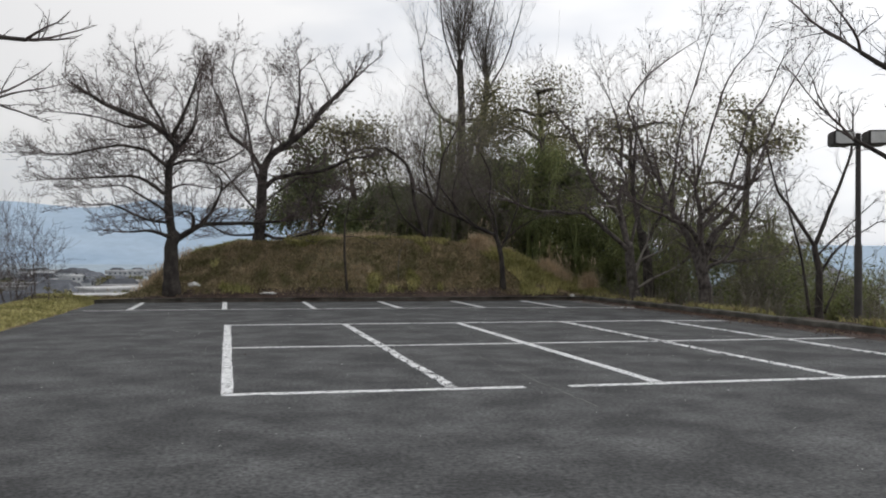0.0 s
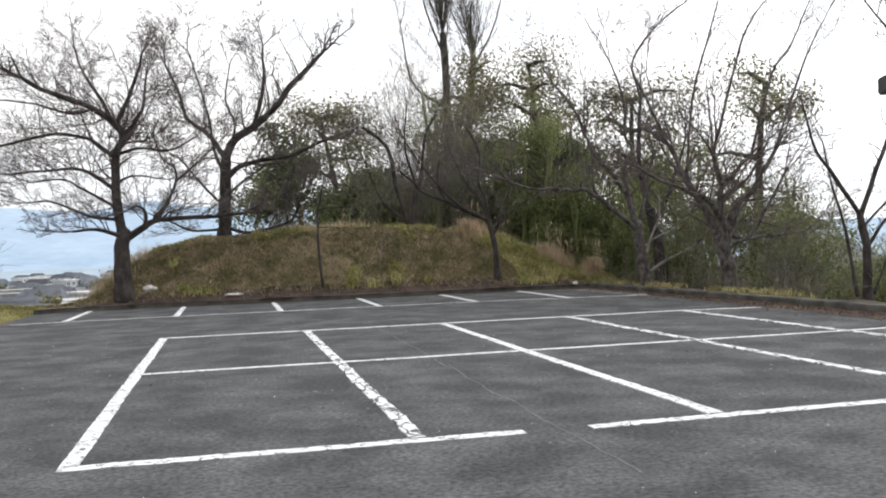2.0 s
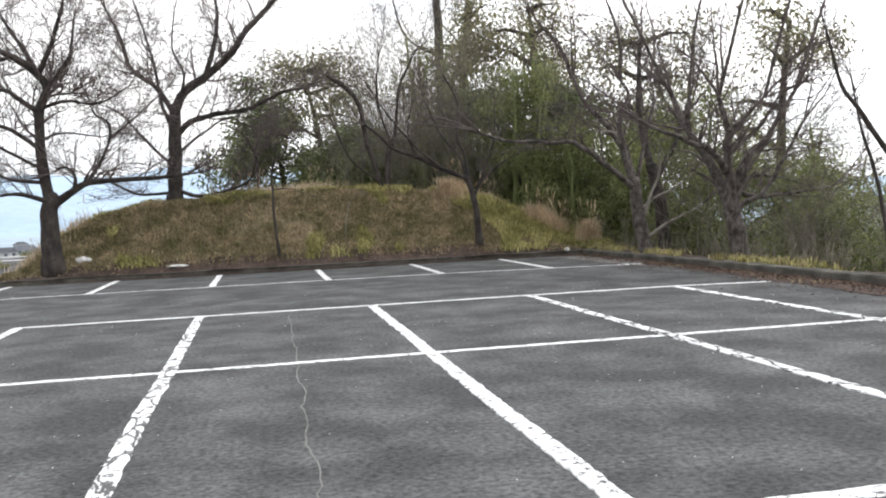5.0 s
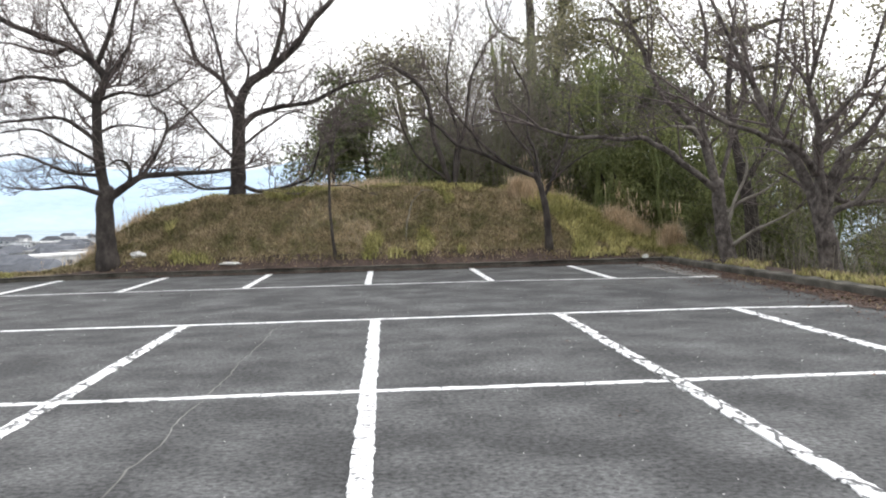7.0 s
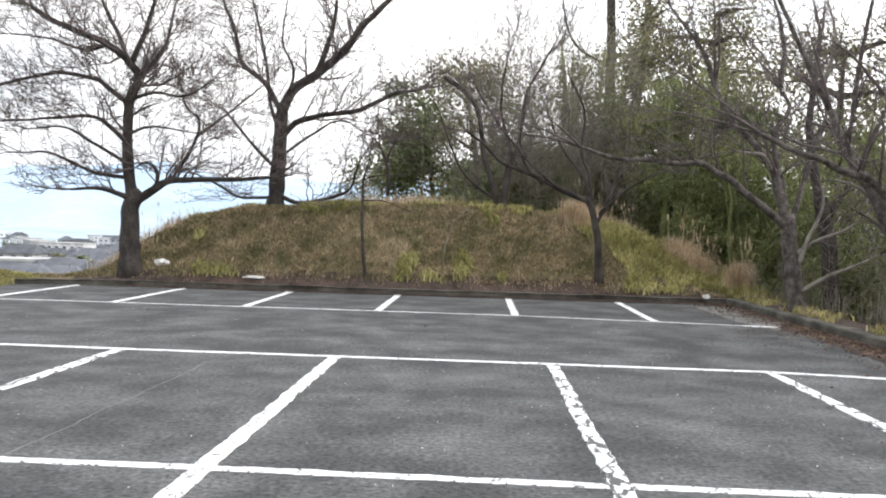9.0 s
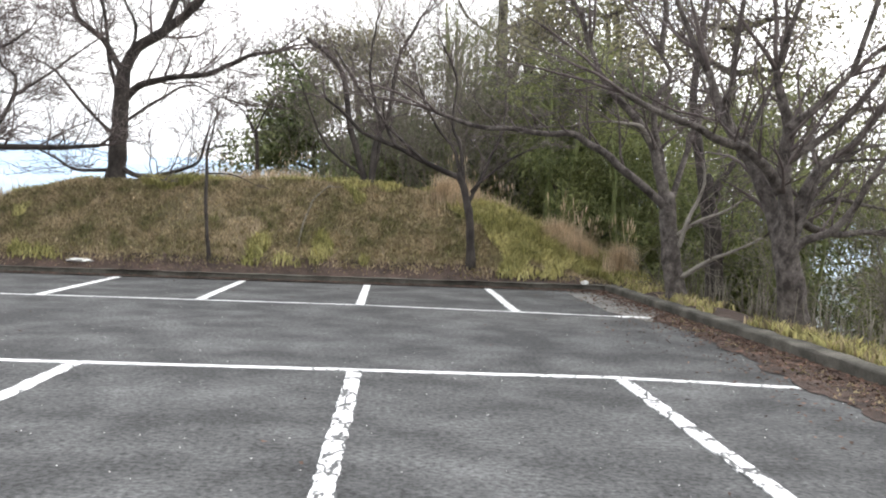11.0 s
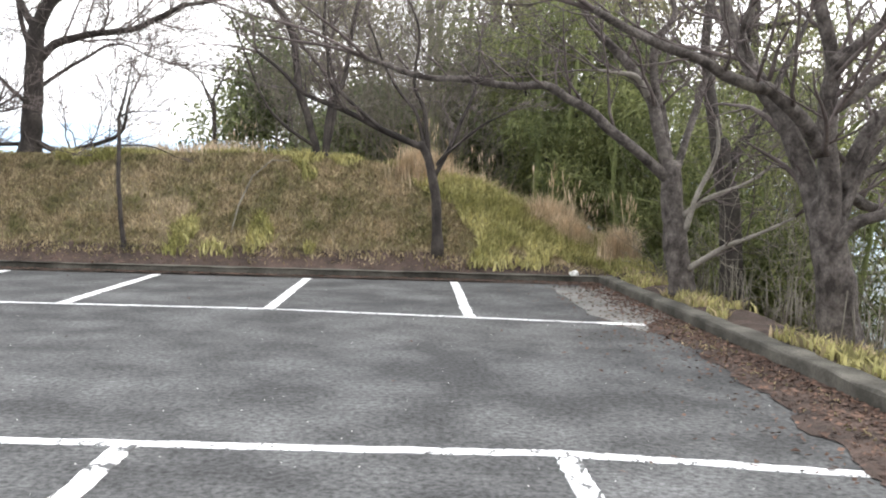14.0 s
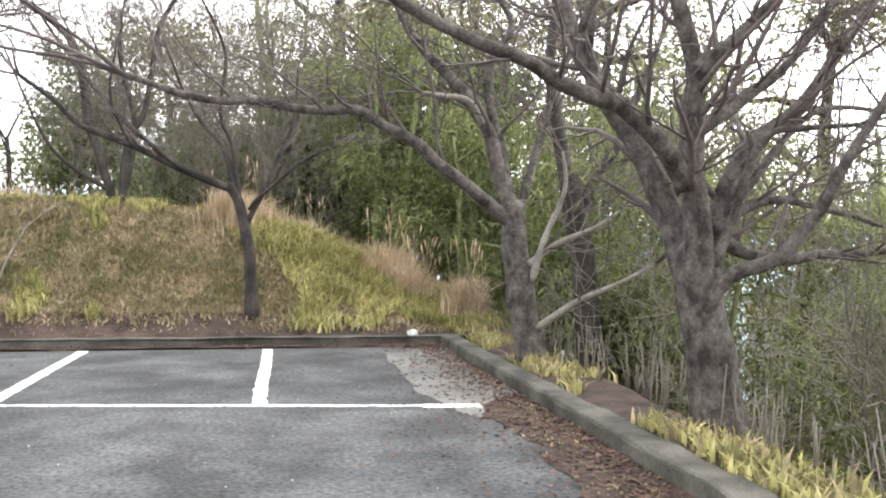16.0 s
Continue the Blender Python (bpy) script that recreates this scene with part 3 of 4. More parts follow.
CHERRY_CREST = [  # radius, then the way points of each limb
    (0.230, (0.71, 23.80, 2.03), (0.77, 23.80, 3.10), (0.79, 23.80, 4.04), (0.85, 23.80, 4.82)),
    (0.150, (0.84, 23.80, 4.67), (1.16, 23.80, 5.30), (1.86, 23.80, 5.78), (2.55, 23.80, 6.41), (3.15, 23.80, 7.19), (3.76, 23.80, 7.82), (4.22, 23.80, 8.29)),
    (0.085, (1.78, 23.80, 5.74), (2.11, 24.00, 6.75), (2.21, 24.20, 7.59), (2.20, 24.40, 8.59)),
    (0.100, (0.81, 23.80, 3.96), (1.36, 23.68, 4.43), (2.17, 23.56, 4.58), (3.12, 23.44, 4.74), (3.89, 23.32, 5.12), (4.66, 23.20, 5.26)),
    (0.090, (0.84, 23.80, 4.67), (0.34, 23.90, 5.45), (-0.35, 24.00, 6.09), (-0.64, 24.10, 7.05), (-1.01, 24.20, 7.86)),
    (0.060, (0.76, 23.80, 4.20), (0.48, 23.88, 4.98), (0.30, 23.95, 6.25), (0.02, 24.02, 7.36), (-0.27, 24.10, 8.32)),
    (0.050, (0.73, 23.80, 3.10), (0.16, 23.53, 3.69), (-0.57, 23.27, 4.57), (-0.95, 23.00, 4.83)),
    (0.065, (0.78, 23.80, 2.40), (1.46, 23.50, 2.17), (2.29, 23.20, 2.33), (2.95, 22.90, 2.56), (3.21, 22.60, 3.22)),
    (0.045, (0.81, 23.80, 3.42), (1.61, 24.07, 4.09), (2.35, 24.33, 4.53), (2.95, 24.60, 4.33)),
    (0.050, (0.69, 23.80, 2.32), (-0.27, 24.03, 2.30), (-0.99, 24.27, 2.61), (-1.73, 24.50, 2.93)),
    (0.050, (0.88, 23.80, 4.82), (1.19, 23.60, 5.73), (0.91, 23.40, 6.61), (1.08, 23.20, 7.63)),
]
CREST_STEMS = [  # radius, then the way points of each limb
    (0.085, (6.9, 23.1, 1.9), (6.8, 23.1, 2.5), (6.5, 23.1, 3.5), (6.2, 23.1, 4.9), (5.4, 23.1, 5.6)),
    (0.075, (7.0, 23.1, 1.9), (7.1, 23.2, 3.2), (7.4, 23.3, 3.9), (7.6, 23.4, 5.3), (8.1, 23.5, 6.3)),
    (0.06, (7.0, 23.1, 2.0), (7.2, 23.3, 3.5), (6.9, 23.5, 4.8), (7.0, 23.7, 6.2)),
    (0.04, (6.8, 23.1, 2.4), (6.2, 22.9, 2.8), (5.8, 22.8, 3.3), (5.2, 22.6, 4.8)),
]
SNAG = [  # radius, then the way points of each limb
    (0.045, (3.7, 20.9, 0.3), (3.6, 20.9, 1.4), (3.6, 20.9, 2.7)),
    (0.03, (3.6, 20.9, 2.7), (3.7, 20.9, 3.1), (3.8, 20.9, 3.6)),
    (0.02, (3.6, 20.9, 2.7), (3.9, 20.8, 2.8), (4.5, 20.6, 2.8)),
    (0.018, (3.6, 20.9, 2.2), (4.1, 21.1, 2.2), (4.6, 21.2, 2.0)),
]
BANK_FORK = [  # radius, then the way points of each limb
    (0.100, (14.14, 9.60, 0.04), (14.15, 9.60, 0.84), (14.12, 9.60, 1.34), (14.03, 9.60, 1.83)),
    (0.050, (14.06, 9.60, 1.77), (13.27, 9.47, 2.70), (12.81, 9.33, 3.18), (12.46, 9.20, 4.00)),
    (0.060, (14.03, 9.60, 1.83), (14.61, 9.70, 2.95), (15.20, 9.80, 4.22), (15.33, 9.90, 5.13)),
    (0.040, (14.17, 9.60, 1.15), (14.63, 9.45, 1.81), (15.53, 9.30, 2.40)),
    (0.040, (13.81, 9.50, 0.12), (13.68, 9.63, 1.48), (13.48, 9.77, 2.48), (13.41, 9.90, 3.36)),
    (0.030, (14.30, 9.60, 0.15), (14.75, 9.80, 0.81), (15.27, 10.00, 1.94)),
    (0.030, (14.09, 9.60, 1.58), (14.70, 9.50, 2.18), (15.53, 9.40, 2.90)),
]
POLLARD_A = [  # radius, then the way points of each limb
    (0.23, (11.2, 35.6, 1.9), (11.3, 35.6, 8.3), (11.2, 35.6, 11.9)),
    (0.07, (11.3, 35.6, 8.3), (9.7, 35.9, 9.5), (9.2, 36.1, 12.4)),
    (0.06, (11.2, 35.6, 10.9), (10.3, 35.4, 13.2), (10.0, 35.2, 15.7)),
    (0.05, (11.2, 35.6, 11.8), (11.5, 35.7, 14.2), (11.9, 35.8, 16.3)),
]
POLLARD_B = [  # radius, then the way points of each limb
    (0.23, (12.2, 36.2, 1.9), (12.4, 36.2, 6.3), (12.9, 36.2, 10.9)),
    (0.06, (12.9, 36.2, 10.5), (13.9, 36.2, 12.3), (14.7, 36.2, 14.7)),
    (0.05, (12.7, 36.2, 8.7), (11.7, 36.6, 10.0)),
    (0.05, (12.9, 36.2, 10.9), (12.8, 36.1, 13.1), (13.3, 36.0, 15.8)),
]

# ---- bare trees ----
def bend(points, n):
    """A smooth line through the way points, with n steps between each two."""
    ps = [Vector(p) for p in points]
    ps = [ps[0] * 2 - ps[1]] + ps + [ps[-1] * 2 - ps[-2]]
    line_ = []
    for i in range(1, len(ps) - 2):
        a, b, c, d = ps[i - 1:i + 3]
        for k in range(n):
            t = k / n
            line_.append(0.5 * ((2 * b) + (c - a) * t + (2 * a - 5 * b + 4 * c - d) * t * t + (3 * b - a - 3 * c + d) * t ** 3))
    line_.append(ps[-2].copy())
    return line_


def shoot(rng, twigs, start, way, length, radius, level, lift=0.05, wild=0.26, gap=0.3, fine=0.0042):
    """A crooked twig with twigs of its own."""
    step = max(0.07, length / 6)
    n = max(2, int(length / step))
    pts, rad, p, d = [start], [radius], start.copy(), way.normalized()
    for i in range(n):
        d = (d + Vector((rng.gauss(0, wild), rng.gauss(0, wild), rng.gauss(0, wild) + lift)) * 0.6).normalized()
        d.z = max(d.z, -0.25)
        p = p + d * step
        pts.append(p.copy())
        rad.append(max(fine, radius * (1 - 0.75 * (i + 1) / n)))
    twigs.add(pts, rad, 5 if radius > 0.02 else 3)
    if level > 0:
        along = length * 0.2
        while along < length * 0.98:
            i = min(n - 1, int(along / step))
            q = pts[i].lerp(pts[i + 1], along / step - i)
            dd = (pts[i + 1] - pts[i]).normalized()
            out = dd.cross(Vector((rng.gauss(0, 1), rng.gauss(0, 1), rng.gauss(0, 1)))).normalized()
            shoot(rng, twigs, q, dd * 0.75 + out * rng.uniform(0.6, 1.1), length * rng.uniform(0.3, 0.55), max(fine, rad[i] * 0.6), level - 1, lift, wild, gap * 0.7, fine)
            along += gap * rng.uniform(0.6, 1.4)


def bare_tree(name, limbs, seed, label, category="tree", group="bare trees", bark=None, twig=None, reach=1.5, gap=0.33, tip=2.0, level=2, lift=0.05, sides=12, fine=0.0042, pale=0.0, broom=0):
    rng = random.Random(seed)
    base = Vector(limbs[0][1])
    tree = thing(name, label, category, group, base)
    back = Matrix.Translation(-base)
    twigs = Tubes()
    bark = bark or BARK
    for k, (r, *way) in enumerate(limbs):
        line_ = bend(way, 6)
        size = sum((b - a).length for a, b in zip(line_, line_[1:]))
        tail = 0.72 if k == 0 else 0.38
        for i, p in enumerate(line_):
            f = min(1.0, i / (len(line_) - 1) * 3)
            p += f * r * (0.25 if r > 0.1 else 0.5) * Vector((noise.noise(p * 1.9 + Vector((seed, 0, 0))), noise.noise(p * 1.9 + Vector((0, seed, 7))), noise.noise(p * 1.9 + Vector((5, 0, seed)))))
        radii = [r * (1 - (1 - tail) * i / (len(line_) - 1)) * (1 + 0.1 * noise.noise(p * 4)) for i, p in enumerate(line_)]
        if k == 0:
            line_.insert(0, line_[0] - Vector((0, 0, 0.35)))
            radii = [radii[0] * 1.35] + radii
            radii[1] *= 1.18
            radii[2] *= 1.07
            end = (line_[-1] - line_[-2]).normalized()
            line_ += [line_[-1] + end * r * 0.35, line_[-1] + end * r * 0.6]
            radii += [radii[-1] * 0.75, radii[-1] * 0.2]
        t = Tubes()
        t.add([back @ p for p in line_], radii, sides if r > 0.06 else 8)
        t.put("trunk" if k == 0 else "limb", PALE_BARK if r < pale else bark, tree)
        if k == 0:
            for _ in range(broom):
                up = Vector((rng.gauss(0, 0.28), rng.gauss(0, 0.28), 1))
                at = line_[-1 - int(abs(rng.gauss(0, 2.2)))]
                shoot(rng, twigs, back @ at, up, rng.uniform(2.2, 4.6), 0.032, 2, 0.2, 0.1, 0.5, 0.008)
        if k == 0 and len(limbs) > 1:
            continue
        # side branches and the limb's own end
        d = 0.25 * size
        while d < size:
            i = min(len(line_) - 2, int(d / size * (len(line_) - 1)))
            q = line_[i]
            dd = (line_[i + 1] - line_[i]).normalized()
            out = dd.cross(Vector((rng.gauss(0, 1), rng.gauss(0, 1), rng.gauss(0, 1)))).normalized()
            out.z = abs(out.z) * 0.8 + 0.1 if rng.random() < 0.75 else out.z
            shoot(rng, twigs, back @ q, dd * 0.7 + out, reach * rng.uniform(0.45, 1.15) * (1.1 - 0.4 * d / size), max(0.008, radii[i] * 0.36), level, lift, 0.25, gap, fine)
            d += gap * rng.uniform(0.7, 1.4)
        for _ in range(3):
            dd = (line_[-1] - line_[-3]).normalized()
            shoot(rng, twigs, back @ line_[-1], dd + 0.5 * Vector((rng.gauss(0, .6), rng.gauss(0, .6), rng.gauss(0, .5) + 0.25)), tip * rng.uniform(0.7, 1.15), radii[-1] * 0.8, level + 1, lift, 0.2, gap, fine)
    ob = twigs.put("branchwork", twig or TWIG, tree)
    tagged(ob, "", kind="stuff")
    return tree


bare_tree("cherry_tree", CHERRY_EDGE, 3, "large bare cherry tree with ringed grey bark on the bank", tip=1.9, reach=1.7, gap=0.27, bark=BARK_GREY, fine=0.0038)
bare_tree("cherry_tree", CHERRY_BANK, 5, "bare cherry tree with long low limbs behind the kerb", tip=2.1, reach=1.7, gap=0.27, pale=0.051, bark=BARK_GREY, fine=0.004)
bare_tree("cherry_tree", CHERRY_CORNER, 8, "dark bare cherry tree with a long level limb", tip=1.2, reach=2.1, gap=0.17, fine=0.0055)
bare_tree("cherry_tree", CHERRY_CREST, 13, "bare cherry tree on the crest of the mound", tip=1.5, reach=2.1, gap=0.19, fine=0.0055)
bare_tree("young_tree", SAPLING, 21, "small crooked bare tree at the foot of the mound", tip=1.1, reach=1.2, gap=0.19)
bare_tree("young_tree", CREST_STEMS, 34, "slender bare tree with several stems on the mound", tip=2.4, reach=1.4, gap=0.28)
bare_tree("dead_sapling", SNAG, 55, "thin dead sapling with a broken top on the slope", tip=0.35, reach=0.35, gap=0.5, level=1)
bare_tree("cherry_tree", BANK_FORK, 89, "small forked bare tree beside the kerb", tip=0.6, reach=0.8, gap=0.26)
bare_tree("pollard_tree", POLLARD_A, 144, "tall pollarded tree with upright bare shoots", tip=3.6, reach=3.0, gap=0.5, lift=0.3, twig=BARK_GREY, broom=22)
bare_tree("pollard_tree", POLLARD_B, 233, "tall pollarded tree with upright bare shoots", tip=3.4, reach=3.0, gap=0.5, lift=0.3, twig=BARK_GREY, broom=20)

DARK_STEM = [
    (0.17, (12.0, 25.4, 0.0), (12.1, 25.5, 2.0), (12.7, 25.8, 3.4)),
    (0.1, (12.6, 25.7, 3.1), (12.9, 25.9, 4.4), (12.6, 26.2, 6.2)),
    (0.06, (12.1, 25.5, 1.9), (11.6, 25.6, 3.2), (11.2, 25.9, 4.6)),
]
bare_tree("wood_tree", DARK_STEM, 61, "dark leaning bare tree in the wood", tip=1.8, reach=1.2, gap=0.4)
LOW_STEM = [
    (0.2, (14.0, 18.6, -0.6), (13.9, 18.7, 1.2), (13.7, 18.8, 2.4)),
    (0.11, (13.7, 18.8, 2.2), (13.5, 19.0, 4.0), (13.8, 19.4, 6.0)),
    (0.09, (13.8, 18.8, 1.9), (14.6, 19.0, 3.2), (15.3, 19.4, 4.6)),
]
bare_tree("wood_tree", LOW_STEM, 62, "dark bare tree low on the bank", tip=1.8, reach=1.2, gap=0.4)

FAR_YOUNG = [
    (0.07, (3.1, 30.0, 0.2), (3.1, 30.0, 2.9), (3.05, 30.0, 4.0)),
    (0.035, (3.05, 30.0, 3.9), (2.6, 30.0, 4.6), (2.1, 30.1, 4.9)),
    (0.035, (3.05, 30.0, 4.0), (3.3, 30.1, 4.6), (3.6, 30.2, 5.1)),
    (0.03, (3.08, 30.0, 3.6), (2.8, 29.9, 4.4), (2.7, 29.8, 5.2)),
]
bare_tree("young_tree", FAR_YOUNG, 71, "small bare tree standing alone behind the mound", tip=0.7, reach=0.7, gap=0.3)

# trees beside the start of the walk, whose branches hang into view
NEAR_EAST = [
    (0.2, (13.3, 1.8, 0.1), (13.2, 1.8, 1.6), (13.1, 1.9, 2.4)),
    (0.09, (13.1, 1.9, 2.3), (12.0, 2.0, 3.4), (10.8, 2.0, 4.0), (9.6, 2.2, 4.7)),
    (0.08, (13.1, 1.9, 2.2), (12.2, 2.6, 2.7), (11.2, 3.0, 3.0), (10.2, 3.2, 3.5)),
    (0.09, (13.1, 1.9, 2.4), (13.2, 1.9, 4.0), (12.8, 2.0, 5.5)),
    (0.07, (13.1, 1.9, 2.4), (14.2, 1.6, 3.6), (15.0, 1.2, 4.8)),
]
bare_tree("cherry_tree", NEAR_EAST, 7, "spreading bare cherry tree beside the kerb", tip=1.6, reach=1.6, gap=0.28)
NEAR_WEST = [
    (0.2, (-6.6, 3.2, 0.1), (-6.5, 3.2, 1.6), (-6.4, 3.2, 2.6)),
    (0.08, (-6.4, 3.2, 2.5), (-5.3, 3.4, 3.6), (-4.5, 3.4, 4.4), (-2.7, 3.5, 4.5)),
    (0.07, (-6.4, 3.2, 2.5), (-5.5, 3.4, 3.1), (-4.7, 3.4, 3.5), (-3.2, 3.4, 3.6)),
    (0.08, (-6.4, 3.2, 2.6), (-6.7, 3.0, 4.2), (-6.3, 3.1, 5.6)),
    (0.07, (-6.4, 3.2, 2.6), (-7.5, 3.0, 3.6), (-8.3, 2.7, 4.8)),
]
bare_tree("cherry_tree", NEAR_WEST, 17, "bare cherry tree on the grass beside the car park", tip=1.0, reach=0.9, gap=0.35)


# ---- leafy wood behind the mound ----
def leaves(name, spots, count, size, mat, seed, parent, droop=0.0, narrow=0.45, label=""):
    """Many small bent leaves scattered about clumps (x, y, z, radius, flatness)."""
    rs = np.random.RandomState(seed)
    spots = np.array(spots, dtype=float)
    weight = spots[:, 3] ** 2
    pick = rs.choice(len(spots), count, p=weight / weight.sum())
    s = spots[pick]
    way = rs.normal(size=(count, 3))
    way /= np.linalg.norm(way, axis=1)[:, None]
    depth = np.minimum(1.35, rs.uniform(0.1, 1.0, count) ** 0.5 * rs.uniform(0.75, 1.3, count))
    c = s[:, :3] + way * (s[:, 3] * depth)[:, None] * np.stack([np.ones(count), np.ones(count), s[:, 4]], 1)
    d = rs.normal(size=(count, 3)) + way * 0.6
    d[:, 2] -= droop
    d /= np.linalg.norm(d, axis=1)[:, None]
    e = np.cross(d, rs.normal(size=(count, 3)))
    e /= np.linalg.norm(e, axis=1)[:, None]
    k = (size * rs.uniform(0.6, 1.4, count))[:, None]
    v = np.empty((count * 4, 3))
    v[0::4] = c - d * k * 0.5
    v[1::4] = c + e * k * narrow * 0.5
    v[2::4] = c + d * k * 0.5 - np.array([0, 0, 0.12]) * k
    v[3::4] = c - e * k * narrow * 0.5
    me = bpy.data.meshes.new(name)
    me.vertices.add(count * 4)
    me.vertices.foreach_set("co", v.ravel())
    me.loops.add(count * 4)
    me.loops.foreach_set("vertex_index", np.arange(count * 4))
    me.polygons.add(count)
    me.polygons.foreach_set("loop_start", np.arange(count) * 4)
    me.materials.append(mat)
    me.update()
    me.validate()
    ob = new(name, me)
    ob.parent = parent
    return tagged(ob, label, kind="stuff")


def leafy_tree(name, x, y, tall, wide, seed, mat, count, size, label, category="tree", stems=1, low=0.15, narrow=0.45, droop=0.2, bark=None, group="wood behind the mound"):
    rng = random.Random(seed)
    z0 = height(x, y)
    tree = thing(name, label, category, group, (x, y, z0))
    spots = []
    for s in range(stems):
        t = Tubes()
        lean = Vector((rng.gauss(0, 0.12), rng.gauss(0, 0.12), 1))
        off = Vector((rng.uniform(-0.4, 0.4) * (stems > 1), rng.uniform(-0.3, 0.3) * (stems > 1), -0.3))
        hi = tall * rng.uniform(0.8, 1.0)
        pts = [off + lean * hi * i / 8 + Vector((noise.noise((seed, s, i * 0.4)), noise.noise((s, seed, i * 0.4)), 0)) * 0.35 * i / 8 for i in range(9)]
        r = 0.028 * tall / (1.5 if stems > 1 else 1)
        t.add(pts, [r * (1 - 0.8 * i / 8) for i in range(9)], 7)
        for b in range(int(11 / stems) + 3):
            i = rng.randint(2, 8)
            w = rng.uniform(0, 2 * math.pi)
            far = wide * rng.uniform(0.35, 1.0) * (1.15 - abs(i / 8 - 0.55))
            end = pts[i] + Vector((math.cos(w) * far, math.sin(w) * far, rng.uniform(-0.1, 0.5) * far))
            if end.z < tall * low:
                end.z = tall * low + rng.uniform(0, 0.5)
            t.add([pts[i], pts[i].lerp(end, 0.5) + Vector((0, 0, 0.1 * far)), end], [r * 0.35, r * 0.22, 0.01], 4)
            spots.append((*end, wide * rng.uniform(0.25, 0.5), rng.uniform(0.7, 1.0)))
            spots.append((*pts[i].lerp(end, 0.6), wide * rng.uniform(0.25, 0.48), rng.uniform(0.7, 1.0)))
        spots.append((*pts[-1], wide * 0.3, 1.0))
        t.put("trunk", bark or BARK, tree)
    leaves("crown", spots, int(count * 0.95), size, mat, seed, tree, droop, narrow)
    return tree


EVER = "dense dark evergreen tree behind the mound"
for i, (x, y, tall, wide, m, n) in enumerate((
        (4.4, 38.0, 7.2, 2.9, LEAF_DARK, 16000), (6.8, 37.2, 10.0, 3.0, LEAF_DRY, 9000), (7.4, 33.4, 5.6, 2.6, LEAF_DARK, 12000), (9.6, 35.0, 10.5, 2.9, LEAF_DRY, 6000),
        (9.8, 30.4, 6.0, 2.5, LEAF_DARK, 15000), (11.6, 33.0, 10.0, 2.8, LEAF_DRY, 8000), (12.2, 28.6, 6.2, 2.3, LEAF_DARK, 14000), (14.4, 27.0, 6.8, 2.4, LEAF_DARK, 13000),
        (16.6, 26.0, 8.0, 2.6, LEAF_DARK, 12000), (14.8, 33.0, 12.0, 3.3, LEAF_DRY, 10000), (18.6, 29.0, 12.0, 3.4, LEAF_DRY, 10000), (22.0, 27.0, 12.5, 3.4, LEAF_DRY, 9000), (16.8, 37.0, 13.0, 3.3, LEAF_DRY, 8000), (8.6, 40.0, 8.6, 3.0, LEAF_DARK, 9000), (6.3, 34.2, 5.2, 2.5, LEAF_DARK, 13000), (8.3, 30.6, 4.6, 2.3, LEAF_DARK, 12000))):
    leafy_tree("evergreen_tree", x, y, tall, wide, 300 + i, m, n, 0.19 if m is LEAF_DARK else 0.16, EVER if m is LEAF_DARK else "evergreen tree with brownish green leaves", low=0.06)

BAM = "clump of green bamboo with thin stems on the bank"
for i, (x, y, tall, wide, n) in enumerate((
        (11.8, 25.2, 5.5, 1.5, 9000), (13.6, 23.6, 5.0, 1.4, 9000), (14.8, 21.4, 5.2, 1.6, 9000), (15.8, 18.6, 4.4, 1.6, 9000), (16.8, 22.8, 7.5, 2.0, 9000),
        (16.4, 15.6, 3.4, 1.5, 9000), (18.4, 18.4, 5.4, 2.0, 9000), (12.8, 26.8, 7.5, 1.8, 8000), (9.6, 30.0, 8.5, 2.0, 3500), (17.0, 12.2, 3.0, 1.6, 8000), (19.0, 14.4, 4.6, 2.0, 8000), (20.5, 21.5, 8.0, 2.4, 7000), (13.9, 21.6, 1.8, 1.0, 6000), (14.6, 19.4, 2.2, 1.0, 6000), (13.8, 24.8, 2.6, 1.2, 6000), (15.4, 10.2, 2.4, 1.2, 6000), (17.6, 14.0, 3.4, 1.6, 8000), (20.0, 11.5, 4.4, 2.0, 8000))):
    leafy_tree("bamboo_clump", x, y, tall, wide, 400 + i, LEAF_BAMBOO, int(n * 1.25), 0.14, BAM, "bamboo", stems=6, low=0.1, narrow=0.22, droop=0.7, bark=STEM)


